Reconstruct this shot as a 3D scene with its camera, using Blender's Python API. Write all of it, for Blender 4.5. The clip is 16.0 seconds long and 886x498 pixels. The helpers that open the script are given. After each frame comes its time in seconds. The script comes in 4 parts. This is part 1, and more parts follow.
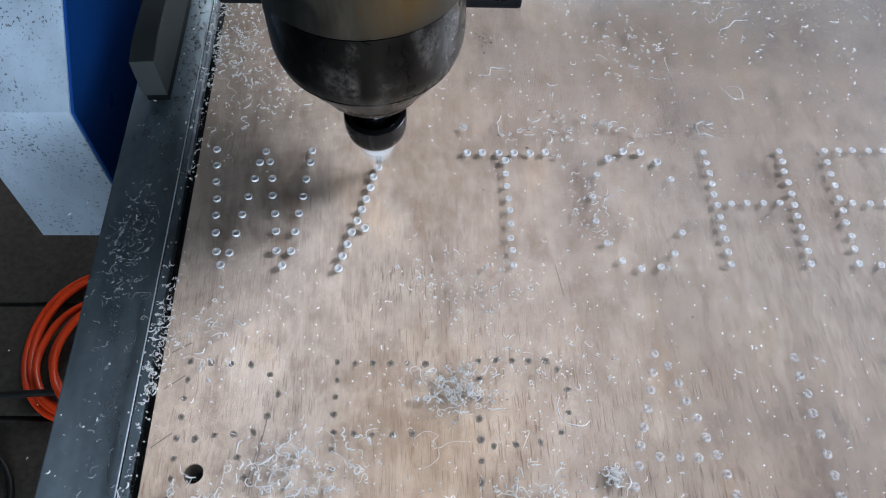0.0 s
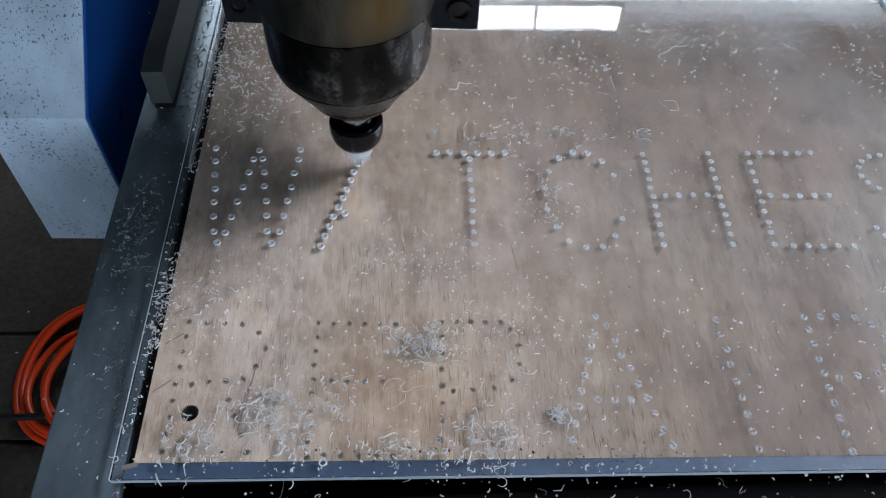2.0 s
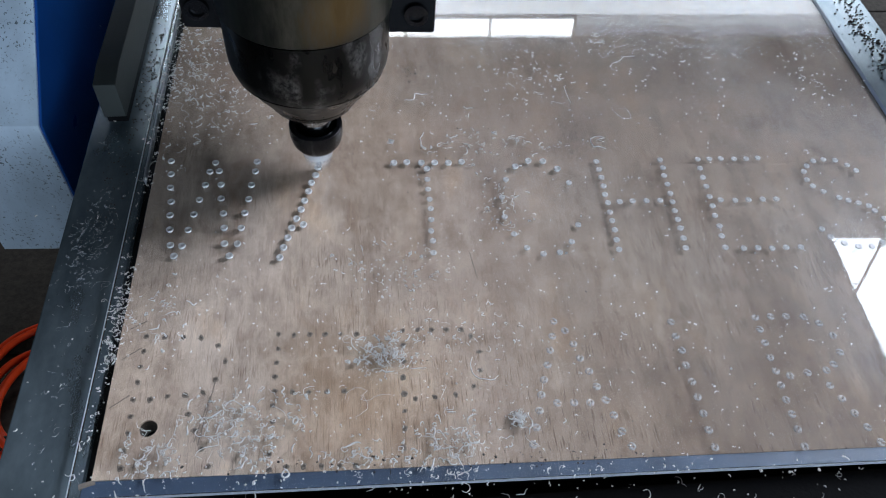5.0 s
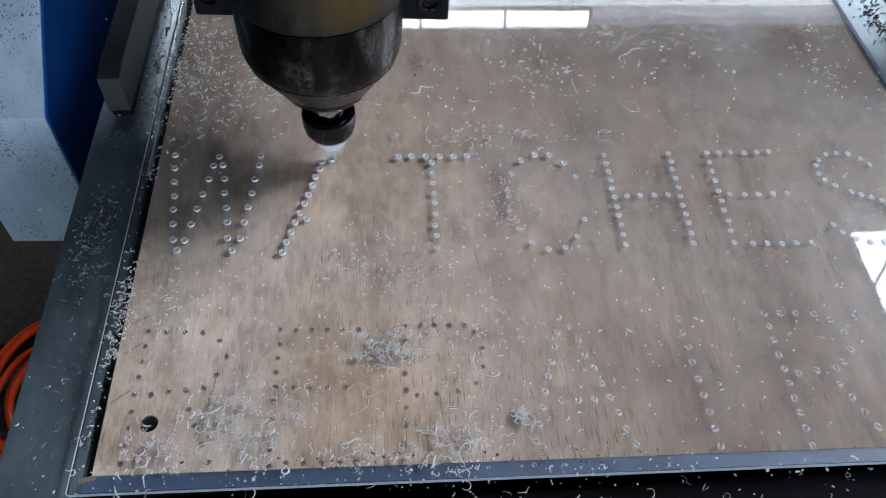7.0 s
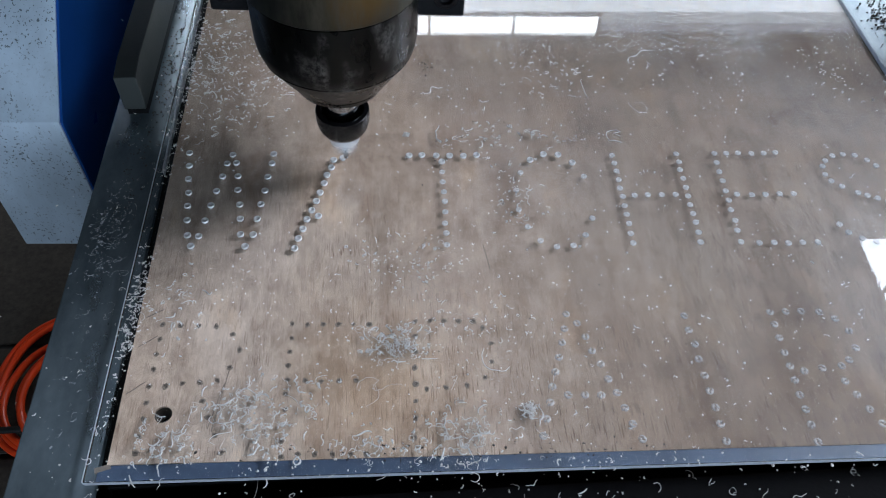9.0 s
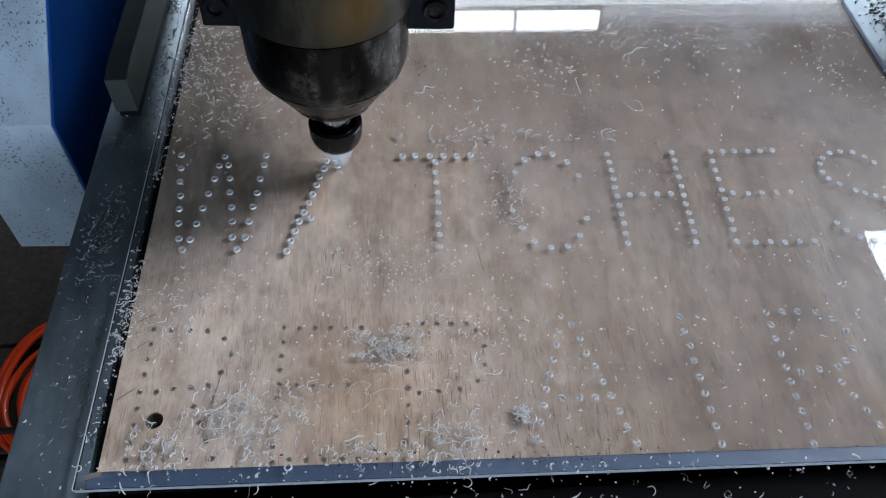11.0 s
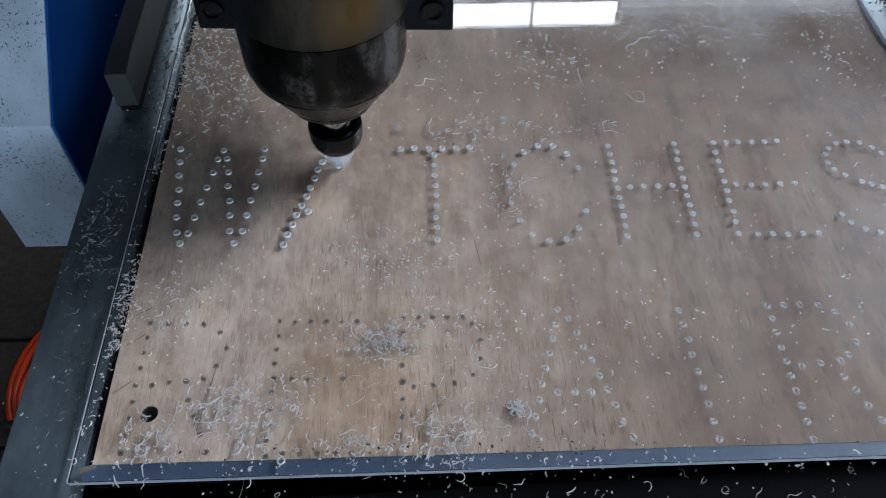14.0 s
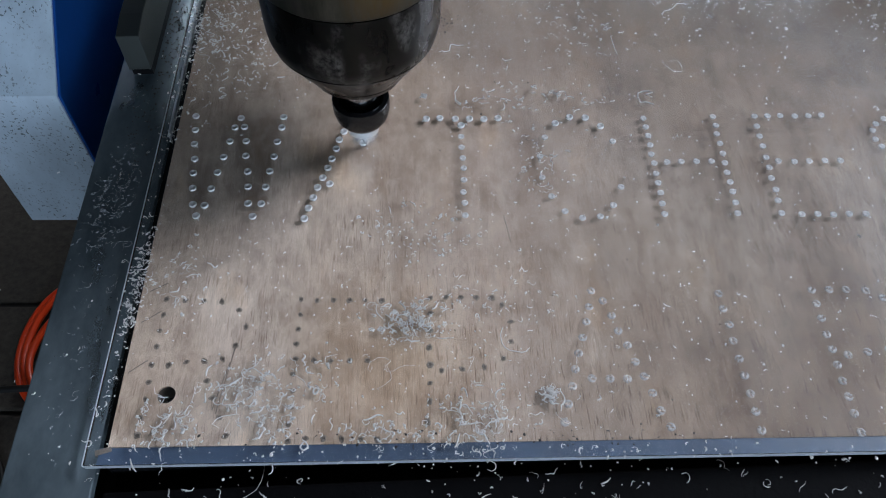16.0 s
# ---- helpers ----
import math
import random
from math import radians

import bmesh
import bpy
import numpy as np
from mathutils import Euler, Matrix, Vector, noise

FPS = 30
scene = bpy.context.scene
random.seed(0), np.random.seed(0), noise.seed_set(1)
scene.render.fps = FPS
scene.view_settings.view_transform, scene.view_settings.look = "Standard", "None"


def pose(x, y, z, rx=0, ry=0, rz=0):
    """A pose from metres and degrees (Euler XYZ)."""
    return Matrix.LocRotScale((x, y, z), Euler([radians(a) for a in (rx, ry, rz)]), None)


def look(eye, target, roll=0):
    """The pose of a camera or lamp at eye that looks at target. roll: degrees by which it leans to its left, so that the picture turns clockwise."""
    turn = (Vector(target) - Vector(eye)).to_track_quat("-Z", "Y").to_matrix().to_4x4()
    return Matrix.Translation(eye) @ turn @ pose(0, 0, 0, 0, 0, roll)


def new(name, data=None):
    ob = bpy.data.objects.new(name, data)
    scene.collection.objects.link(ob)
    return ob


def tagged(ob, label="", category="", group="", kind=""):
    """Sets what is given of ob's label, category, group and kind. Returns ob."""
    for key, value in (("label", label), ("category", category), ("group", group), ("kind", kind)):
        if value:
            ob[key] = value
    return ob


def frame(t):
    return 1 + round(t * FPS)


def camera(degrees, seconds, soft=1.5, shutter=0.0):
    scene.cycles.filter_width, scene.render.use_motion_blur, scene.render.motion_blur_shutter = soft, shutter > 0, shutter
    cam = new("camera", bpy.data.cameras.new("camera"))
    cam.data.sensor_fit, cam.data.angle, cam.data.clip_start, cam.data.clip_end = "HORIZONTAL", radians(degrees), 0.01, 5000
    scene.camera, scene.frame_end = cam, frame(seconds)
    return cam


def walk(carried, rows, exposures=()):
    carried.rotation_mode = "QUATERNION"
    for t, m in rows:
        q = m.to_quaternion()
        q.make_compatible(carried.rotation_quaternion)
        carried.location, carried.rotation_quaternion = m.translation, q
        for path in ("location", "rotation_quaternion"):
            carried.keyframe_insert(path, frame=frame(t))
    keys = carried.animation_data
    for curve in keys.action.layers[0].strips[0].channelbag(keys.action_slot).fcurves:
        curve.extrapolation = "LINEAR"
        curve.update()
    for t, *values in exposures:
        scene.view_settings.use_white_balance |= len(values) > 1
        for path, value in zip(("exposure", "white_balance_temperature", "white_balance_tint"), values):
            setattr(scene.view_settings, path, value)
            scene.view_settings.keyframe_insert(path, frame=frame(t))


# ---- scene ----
cam = camera(58.2, 16.0, soft=1.0)
PATH = [
    (0, (0.029, -0.041, 0.399), (-0.008, 1.07, -1.264), -1.5),
    (0.5, (0.034, -0.07, 0.412), (-0.025, 1.105, -1.204), -1.8),
    (1, (0.043, -0.089, 0.419), (0.003, 1.109, -1.182), -2.0),
    (1.5, (0.043, -0.104, 0.42), (-0.01, 1.108, -1.169), -1.4),
    (2, (0.043, -0.123, 0.423), (0.035, 1.114, -1.149), 0.1),
    (2.5, (0.041, -0.128, 0.423), (0.063, 1.106, -1.15), 0.7),
    (3, (0.041, -0.125, 0.425), (0.123, 1.119, -1.139), 1.8),
    (3.5, (0.039, -0.127, 0.425), (0.135, 1.128, -1.129), 3.0),
    (4, (0.042, -0.124, 0.423), (0.122, 1.13, -1.133), 2.3),
    (4.2, (0.04, -0.125, 0.424), (0.134, 1.135, -1.126), 2.7),
    (6.5, (0.051, -0.128, 0.423), (0.127, 1.125, -1.135), 1.8),
    (7, (0.051, -0.123, 0.421), (0.107, 1.124, -1.142), 1.4),
    (7.5, (0.051, -0.123, 0.421), (0.104, 1.13, -1.137), 1.3),
    (8, (0.051, -0.13, 0.422), (0.099, 1.124, -1.135), 1.4),
    (8.5, (0.049, -0.132, 0.424), (0.091, 1.123, -1.132), 1.3),
    (9, (0.049, -0.132, 0.423), (0.087, 1.126, -1.131), 1.1),
    (11.5, (0.059, -0.125, 0.423), (0.078, 1.118, -1.144), -0.1),
    (12, (0.062, -0.127, 0.422), (0.069, 1.113, -1.148), -0.6),
    (12.5, (0.067, -0.129, 0.421), (0.071, 1.112, -1.147), -0.9),
    (13, (0.069, -0.129, 0.423), (0.053, 1.115, -1.143), -1.0),
    (13.5, (0.071, -0.125, 0.421), (0.05, 1.116, -1.147), -1.2),
    (14, (0.071, -0.124, 0.42), (0.052, 1.112, -1.153), -1.5),
    (14.5, (0.071, -0.126, 0.421), (0.034, 1.131, -1.134), -2.4),
    (15, (0.071, -0.129, 0.421), (0.037, 1.12, -1.141), -2.0),
    (15.5, (0.067, -0.128, 0.42), (0.042, 1.107, -1.153), -1.4),
    (16, (0.056, -0.104, 0.406), (0.024, 1.062, -1.219), -1.3),
]
walk(cam, [(t, look(eye, target, roll)) for t, eye, target, roll in PATH],
     exposures=[(0.0, -0.02), (0.5, -0.42), (1.0, -0.48), (1.5, -0.52), (2.0, -0.52), (3.0, -0.52), (9.0, -0.53), (11.5, -0.58), (12.5, -0.64), (13.0, -0.68), (13.5, -0.72), (14.0, -0.74), (14.5, -0.57), (15.0, -0.54), (16.0, -0.58)])


# ---- world and light ----
world = bpy.data.worlds.new("world")
scene.world = world
world.use_nodes = True
_wn = world.node_tree.nodes
_sky = _wn.new("ShaderNodeTexSky")
_sky.sky_type, _sky.sun_disc = "NISHITA", False
_sky.sun_elevation, _sky.sun_rotation = radians(48), radians(60)
world.node_tree.links.new(_sky.outputs[0], _wn["Background"].inputs[0])
_wn["Background"].inputs[1].default_value = 0.1

ROOF_Z = 4.0      # underside of the workshop roof, above the sheet
FLOOR_Z = -0.85   # workshop floor
WALL_Y = 5.7      # far wall


def daylight(name, centre, towards, sx, sy, power, colour=(0.87, 0.95, 1.045)):
    """Area lamp that fills one opening of the building."""
    lamp = bpy.data.lights.new(name, "AREA")
    lamp.shape, lamp.size, lamp.size_y, lamp.energy, lamp.color = "RECTANGLE", sx, sy, power, colour
    ob = new(name, lamp)
    ob.matrix_world = look(centre, towards)
    return ob


SKY_X0, SKY_X1, SKY_Y0, SKY_Y1 = 3.19, 5.35, 0.56, 3.54
daylight("skylight_daylight", (4.27, 2.05, ROOF_Z + 0.02), (4.27, 2.0501, 0), 2.16, 2.98, 380, (0.84, 0.94, 1.115))
daylight("clerestory_daylight", (0.12, WALL_Y + 0.02, 3.7925), (0.12, 0, 3.7925), 2.84, 0.315, 54)
daylight("translucent_panel_daylight", (2.4, WALL_Y + 0.04, 2.62), (2.4, 0, 2.62), 5.2, 1.24, 200)
daylight("panel_top_daylight", (2.4, WALL_Y + 0.05, 3.42), (2.4, 0, 3.42), 5.2, 0.365, 32)
# weak lamps added above the panel, to fade out the upper edge of its reflection
daylight("panel_fade_lamp", (3.28, WALL_Y + 0.05, 3.662), (3.28, 0, 3.662), 3.44, 0.11, 1.8)
daylight("panel_fade_lamp", (3.28, WALL_Y + 0.05, 3.757), (3.28, 0, 3.757), 3.44, 0.075, 0.5)
# fill light added in an assumed, unseen doorway, mainly for the leg covers
daylight("front_fill_daylight", (1.6, -3.97, 0.24), (1.6, 0, 0.24), 3.4, 2.12, 315, (0.69, 0.86, 1.07))


# ---- materials ----
def nodes_of(name):
    m = bpy.data.materials.new(name)
    m.use_nodes = True
    return m, m.node_tree.nodes, m.node_tree.links, m.node_tree.nodes["Principled BSDF"]


def ramp(n, l, src, stops):
    r = n.new("ShaderNodeValToRGB")
    while len(r.color_ramp.elements) < len(stops):
        r.color_ramp.elements.new(0.5)
    for e, (p, c) in zip(r.color_ramp.elements, stops):
        e.position, e.color = p, (*c, 1)
    l.new(src, r.inputs[0])
    return r.outputs[0]


def noise_at(n, l, scale, stretch=(1, 1, 1), detail=4, rough=0.6):
    tc, mp, nz = n.new("ShaderNodeTexCoord"), n.new("ShaderNodeMapping"), n.new("ShaderNodeTexNoise")
    mp.inputs["Scale"].default_value = stretch
    nz.inputs["Scale"].default_value, nz.inputs["Detail"].default_value, nz.inputs["Roughness"].default_value = scale, detail, rough
    l.new(tc.outputs["Object"], mp.inputs[0])
    l.new(mp.outputs[0], nz.inputs["Vector"])
    return nz.outputs["Fac"]


def mixed(n, l, fac, a, b, mode="MIX"):
    m = n.new("ShaderNodeMix")
    m.data_type, m.blend_type = "RGBA", mode
    for sock, v in ((m.inputs[0], fac), (m.inputs[6], a), (m.inputs[7], b)):
        if isinstance(v, (int, float)):
            sock.default_value = v
        elif isinstance(v, tuple):
            sock.default_value = (*v, 1)
        else:
            l.new(v, sock)
    return m.outputs[2]


def bump(n, l, bsdf, height, strength, distance):
    b = n.new("ShaderNodeBump")
    b.inputs["Strength"].default_value, b.inputs["Distance"].default_value = strength, distance
    l.new(height, b.inputs["Height"])
    l.new(b.outputs[0], bsdf.inputs["Normal"])


def surface(name, base, rough, metal=0.0, dirt=None, scale=30, amount=0.35, stretch=(1, 1, 1), bump_by=0.0, rough_var=0.1):
    """Paint, metal or plastic with grain and blotches at two scales."""
    m, n, l, p = nodes_of(name)
    dirt = dirt or tuple(c * 0.5 for c in base)
    big = noise_at(n, l, scale, stretch, 5)
    fine = noise_at(n, l, scale * 9, stretch, 3)
    c1 = ramp(n, l, big, [(0.35, tuple(a + (b - a) * amount for a, b in zip(base, dirt))), (0.62, base)])
    col = mixed(n, l, 0.25 * amount + 0.05, c1, ramp(n, l, fine, [(0.3, dirt), (0.7, base)]))
    l.new(col, p.inputs["Base Color"])
    rr = n.new("ShaderNodeMapRange")
    rr.inputs[3].default_value, rr.inputs[4].default_value = max(rough - rough_var, 0.02), min(rough + rough_var, 1)
    l.new(big, rr.inputs[0])
    l.new(rr.outputs[0], p.inputs["Roughness"])
    p.inputs["Metallic"].default_value = metal
    if max(base) < 0.02:
        p.inputs["Specular IOR Level"].default_value = 0.08 if rough > 0.5 else 0.3
    if bump_by:
        bump(n, l, p, fine, 0.5, bump_by)
    return m


def plywood_material():
    m, n, l, p = nodes_of("plywood")
    streak = noise_at(n, l, 5, (7, 0.45, 1), 6, 0.7)
    fibre = noise_at(n, l, 40, (9, 0.4, 1), 4, 0.6)
    pores = noise_at(n, l, 170, (8, 0.42, 1), 2, 0.5)
    where = noise_at(n, l, 6, (1.2, 0.9, 1), 4, 0.6)
    blotch = noise_at(n, l, 5, (1.8, 1.0, 1), 5, 0.6)
    smear = noise_at(n, l, 14, (0.6, 2.2, 1), 4, 0.6)
    base = ramp(n, l, streak, [(0.33, (0.31, 0.225, 0.165)), (0.44, (0.43, 0.325, 0.245)), (0.53, (0.53, 0.42, 0.33)), (0.60, (0.41, 0.305, 0.225)), (0.70, (0.50, 0.39, 0.305))])
    base = mixed(n, l, 0.42, base, ramp(n, l, blotch, [(0.38, (0.23, 0.155, 0.11)), (0.50, (0.50, 0.38, 0.295)), (0.62, (0.64, 0.54, 0.455))]))
    base = mixed(n, l, 0.18, base, ramp(n, l, fibre, [(0.40, (0.27, 0.19, 0.14)), (0.60, (0.61, 0.50, 0.40))]))
    base = mixed(n, l, 0.16, base, ramp(n, l, smear, [(0.38, (0.15, 0.10, 0.07)), (0.50, (0.46, 0.36, 0.285)), (0.62, (0.70, 0.59, 0.48))]))
    mottle = noise_at(n, l, 60, (1.3, 0.8, 1), 6, 0.8)
    base = mixed(n, l, 0.36, base, ramp(n, l, mottle, [(0.38, (0.22, 0.155, 0.115)), (0.62, (0.64, 0.53, 0.43))]))
    stain = noise_at(n, l, 10, (1.9, 0.75, 1), 8, 0.74)
    base = mixed(n, l, 1.0, base, ramp(n, l, stain, [(0.34, (0.70, 0.61, 0.54)), (0.45, (0.95, 0.92, 0.89)), (0.55, (1.05, 1.03, 1.0)), (0.68, (1.16, 1.07, 0.95))]), "MULTIPLY")
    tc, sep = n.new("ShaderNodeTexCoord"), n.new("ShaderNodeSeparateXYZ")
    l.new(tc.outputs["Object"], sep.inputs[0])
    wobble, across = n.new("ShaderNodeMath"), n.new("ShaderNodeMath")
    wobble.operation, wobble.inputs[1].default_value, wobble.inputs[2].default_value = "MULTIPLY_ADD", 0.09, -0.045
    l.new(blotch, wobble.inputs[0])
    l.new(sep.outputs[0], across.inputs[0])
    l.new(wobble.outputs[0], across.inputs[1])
    # sliced veneer: pale sapwood on the left, darker and browner to the right
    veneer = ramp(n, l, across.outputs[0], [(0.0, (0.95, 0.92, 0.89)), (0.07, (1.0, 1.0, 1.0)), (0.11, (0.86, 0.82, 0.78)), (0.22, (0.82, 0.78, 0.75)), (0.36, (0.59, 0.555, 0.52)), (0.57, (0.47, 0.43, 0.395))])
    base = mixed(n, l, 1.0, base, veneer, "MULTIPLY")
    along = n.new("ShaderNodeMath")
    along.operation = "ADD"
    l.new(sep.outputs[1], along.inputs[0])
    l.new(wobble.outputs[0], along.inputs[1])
    # the far veneer is browner, and shade at the back is painted in too
    far_shade = ramp(n, l, along.outputs[0], [(0.02, (1.06, 1.06, 1.05)), (0.16, (1.0, 1.0, 1.0)), (0.27, (0.84, 0.81, 0.78)), (0.44, (0.66, 0.62, 0.59))])
    base = mixed(n, l, 1.0, base, far_shade, "MULTIPLY")
    base = mixed(n, l, 1.0, base, (1.29, 1.33, 1.44), "MULTIPLY")
    # dark stains run up from the front edge on the browner side
    run_noise = noise_at(n, l, 9, (3.2, 0.7, 1), 6, 0.7)
    run_height = n.new("ShaderNodeMath")
    run_height.operation, run_height.inputs[1].default_value = "MULTIPLY_ADD", -1.7
    l.new(sep.outputs[1], run_height.inputs[0])
    l.new(run_noise, run_height.inputs[2])
    side = ramp(n, l, across.outputs[0], [(0.20, (0.0, 0.0, 0.0)), (0.36, (1.0, 1.0, 1.0))])
    run_mask = ramp(n, l, run_height.outputs[0], [(0.18, (0.0, 0.0, 0.0)), (0.46, (1.0, 1.0, 1.0))])
    run_mask = mixed(n, l, 1.0, run_mask, side, "MULTIPLY")
    base = mixed(n, l, run_mask, base, mixed(n, l, 1.0, base, (0.58, 0.52, 0.47), "MULTIPLY"))
    lines = ramp(n, l, pores, [(0.33, (0.30, 0.21, 0.155)), (0.43, (1, 1, 1))])
    # open pores, thickest where the veneer is cut across its growth
    dense = n.new("ShaderNodeMath")
    dense.operation, dense.inputs[1].default_value = "MULTIPLY_ADD", -0.9
    l.new(sep.outputs[1], dense.inputs[0])
    l.new(where, dense.inputs[2])
    fac = ramp(n, l, dense.outputs[0], [(0.26, (0.05, 0.05, 0.05)), (0.52, (0.85, 0.85, 0.85))])
    base = mixed(n, l, fac, base, mixed(n, l, 1.0, base, lines, "MULTIPLY"))
    # resin has yellowed the veneer in one patch by the front edge
    spot, ragged = n.new("ShaderNodeVectorMath"), n.new("ShaderNodeMath")
    spot.operation, spot.inputs[1].default_value = "DISTANCE", (0.155, 0.040, -0.0056)
    l.new(tc.outputs["Object"], spot.inputs[0])
    ragged.operation, ragged.inputs[1].default_value = "MULTIPLY_ADD", 0.12
    l.new(mottle, ragged.inputs[0])
    l.new(spot.outputs["Value"], ragged.inputs[2])
    resin = ramp(n, l, ragged.outputs[0], [(0.07, (0.55, 0.55, 0.55)), (0.135, (0.0, 0.0, 0.0))])
    base = mixed(n, l, resin, base, mixed(n, l, 1.0, base, (1.0, 0.86, 0.66), "MULTIPLY"))
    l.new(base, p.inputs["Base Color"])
    p.inputs["Roughness"].default_value = 0.62
    bump(n, l, p, pores, 0.3, 0.0004)
    return m


def acrylic_material():
    """Clear acrylic under a thin film of drilling dust and smears."""
    m, n, l, p = nodes_of("clear_acrylic")
    p.inputs["Base Color"].default_value = (0.97, 0.985, 0.98, 1)
    p.inputs["Transmission Weight"].default_value, p.inputs["IOR"].default_value = 1.0, 1.49
    p.inputs["Roughness"].default_value = 0.015
    dust = n.new("ShaderNodeBsdfDiffuse")
    dust.inputs[0].default_value = (0.75, 0.77, 0.80, 1)
    veil = n.new("ShaderNodeBsdfGlossy")
    veil.inputs["Roughness"].default_value, veil.inputs["Color"].default_value = 0.24, (0.8, 0.8, 0.82, 1)
    soft = noise_at(n, l, 7, (1, 1, 1), 5, 0.6)
    grain = noise_at(n, l, 160, (1, 1, 1), 3, 0.7)
    amt = n.new("ShaderNodeMapRange")
    amt.inputs[1].default_value, amt.inputs[2].default_value, amt.inputs[3].default_value, amt.inputs[4].default_value = 0.35, 0.68, 0.006, 0.085
    l.new(soft, amt.inputs[0])
    gm = n.new("ShaderNodeMapRange")
    gm.inputs[1].default_value, gm.inputs[2].default_value, gm.inputs[3].default_value, gm.inputs[4].default_value = 0.3, 0.75, 0.5, 1.6
    l.new(grain, gm.inputs[0])
    mul = n.new("ShaderNodeMath")
    mul.operation = "MULTIPLY"
    l.new(amt.outputs[0], mul.inputs[0])
    l.new(gm.outputs[0], mul.inputs[1])
    # the air blast keeps the sheet clean on the clamp side; dust settles in drifts farther across
    tc, sep = n.new("ShaderNodeTexCoord"), n.new("ShaderNodeSeparateXYZ")
    l.new(tc.outputs["Object"], sep.inputs[0])
    across = n.new("ShaderNodeMath")
    across.operation, across.inputs[1].default_value = "MULTIPLY_ADD", 0.30
    l.new(soft, across.inputs[0])
    l.new(sep.outputs[0], across.inputs[2])
    settle = ramp(n, l, across.outputs[0], [(0.15, (0.08, 0.08, 0.08)), (0.33, (0.40, 0.40, 0.40)), (0.47, (1.15, 1.15, 1.15)), (0.58, (0.8, 0.8, 0.8)), (0.68, (1.1, 1.1, 1.1))])
    drift = n.new("ShaderNodeMath")
    drift.operation = "MULTIPLY"
    l.new(mul.outputs[0], drift.inputs[0])
    l.new(settle, drift.inputs[1])
    # it lies thickest at the back and on the far side, where nothing wipes it away
    back = n.new("ShaderNodeMath")
    back.operation, back.inputs[1].default_value = "MULTIPLY_ADD", 0.45
    l.new(across.outputs[0], back.inputs[0])
    l.new(sep.outputs[1], back.inputs[2])
    heap = ramp(n, l, back.outputs[0], [(0.36, (0.6, 0.6, 0.6)), (0.50, (1.0, 1.0, 1.0)), (0.62, (1.9, 1.9, 1.9)), (0.75, (2.4, 2.4, 2.4))])
    pile = n.new("ShaderNodeMath")
    pile.operation = "MULTIPLY"
    l.new(drift.outputs[0], pile.inputs[0])
    l.new(heap, pile.inputs[1])
    mul = pile
    film, both = n.new("ShaderNodeMixShader"), n.new("ShaderNodeMixShader")
    film.inputs[0].default_value = 0.5
    l.new(dust.outputs[0], film.inputs[1])
    l.new(veil.outputs[0], film.inputs[2])
    l.new(mul.outputs[0], both.inputs[0])
    l.new(p.outputs[0], both.inputs[1])
    l.new(film.outputs[0], both.inputs[2])
    l.new(both.outputs[0], n["Material Output"].inputs[0])
    return m


def concrete_material():
    m, n, l, p = nodes_of("floor_concrete")
    a, b = noise_at(n, l, 5, (1, 1, 1), 8, 0.7), noise_at(n, l, 90, (1, 1, 1), 4, 0.7)
    c = ramp(n, l, a, [(0.3, (0.016, 0.013, 0.010)), (0.5, (0.034, 0.027, 0.020)), (0.7, (0.062, 0.050, 0.040))])
    c = mixed(n, l, 0.4, c, ramp(n, l, b, [(0.3, (0.018, 0.015, 0.012)), (0.65, (0.085, 0.073, 0.061))]))
    l.new(c, p.inputs["Base Color"])
    p.inputs["Roughness"].default_value = 0.85
    bump(n, l, p, b, 0.6, 0.003)
    return m


def rail_material():
    """Scratched aluminium, filmed with oil and swarf dust."""
    m, n, l, p = nodes_of("rail_aluminium")
    band = noise_at(n, l, 22, (3, 0.25, 1), 5)
    fine = noise_at(n, l, 500, (1, 0.05, 1), 3)
    spots = noise_at(n, l, 170, (1, 1, 1), 3, 0.7)
    cloud = noise_at(n, l, 16, (1.5, 0.7, 1), 6, 0.65)
    c = ramp(n, l, band, [(0.3, (0.26, 0.32, 0.36)), (0.5, (0.40, 0.47, 0.52)), (0.7, (0.55, 0.61, 0.66))])
    c = mixed(n, l, 1.0, c, ramp(n, l, spots, [(0.24, (0.35, 0.38, 0.42)), (0.36, (1, 1, 1))]), "MULTIPLY")
    l.new(c, p.inputs["Base Color"])
    p.inputs["Metallic"].default_value = 0.95
    rr = n.new("ShaderNodeMapRange")
    rr.inputs[3].default_value, rr.inputs[4].default_value = 0.17, 0.30
    l.new(band, rr.inputs[0])
    l.new(rr.outputs[0], p.inputs["Roughness"])
    bump(n, l, p, fine, 0.15, 0.0002)
    grime = n.new("ShaderNodeBsdfDiffuse")
    l.new(ramp(n, l, cloud, [(0.32, (0.085, 0.115, 0.135)), (0.55, (0.19, 0.245, 0.28)), (0.72, (0.28, 0.355, 0.40))]), grime.inputs[0])
    both = n.new("ShaderNodeMixShader")
    both.inputs[0].default_value = 0.47
    l.new(p.outputs[0], both.inputs[1])
    l.new(grime.outputs[0], both.inputs[2])
    l.new(both.outputs[0], n["Material Output"].inputs[0])
    return m


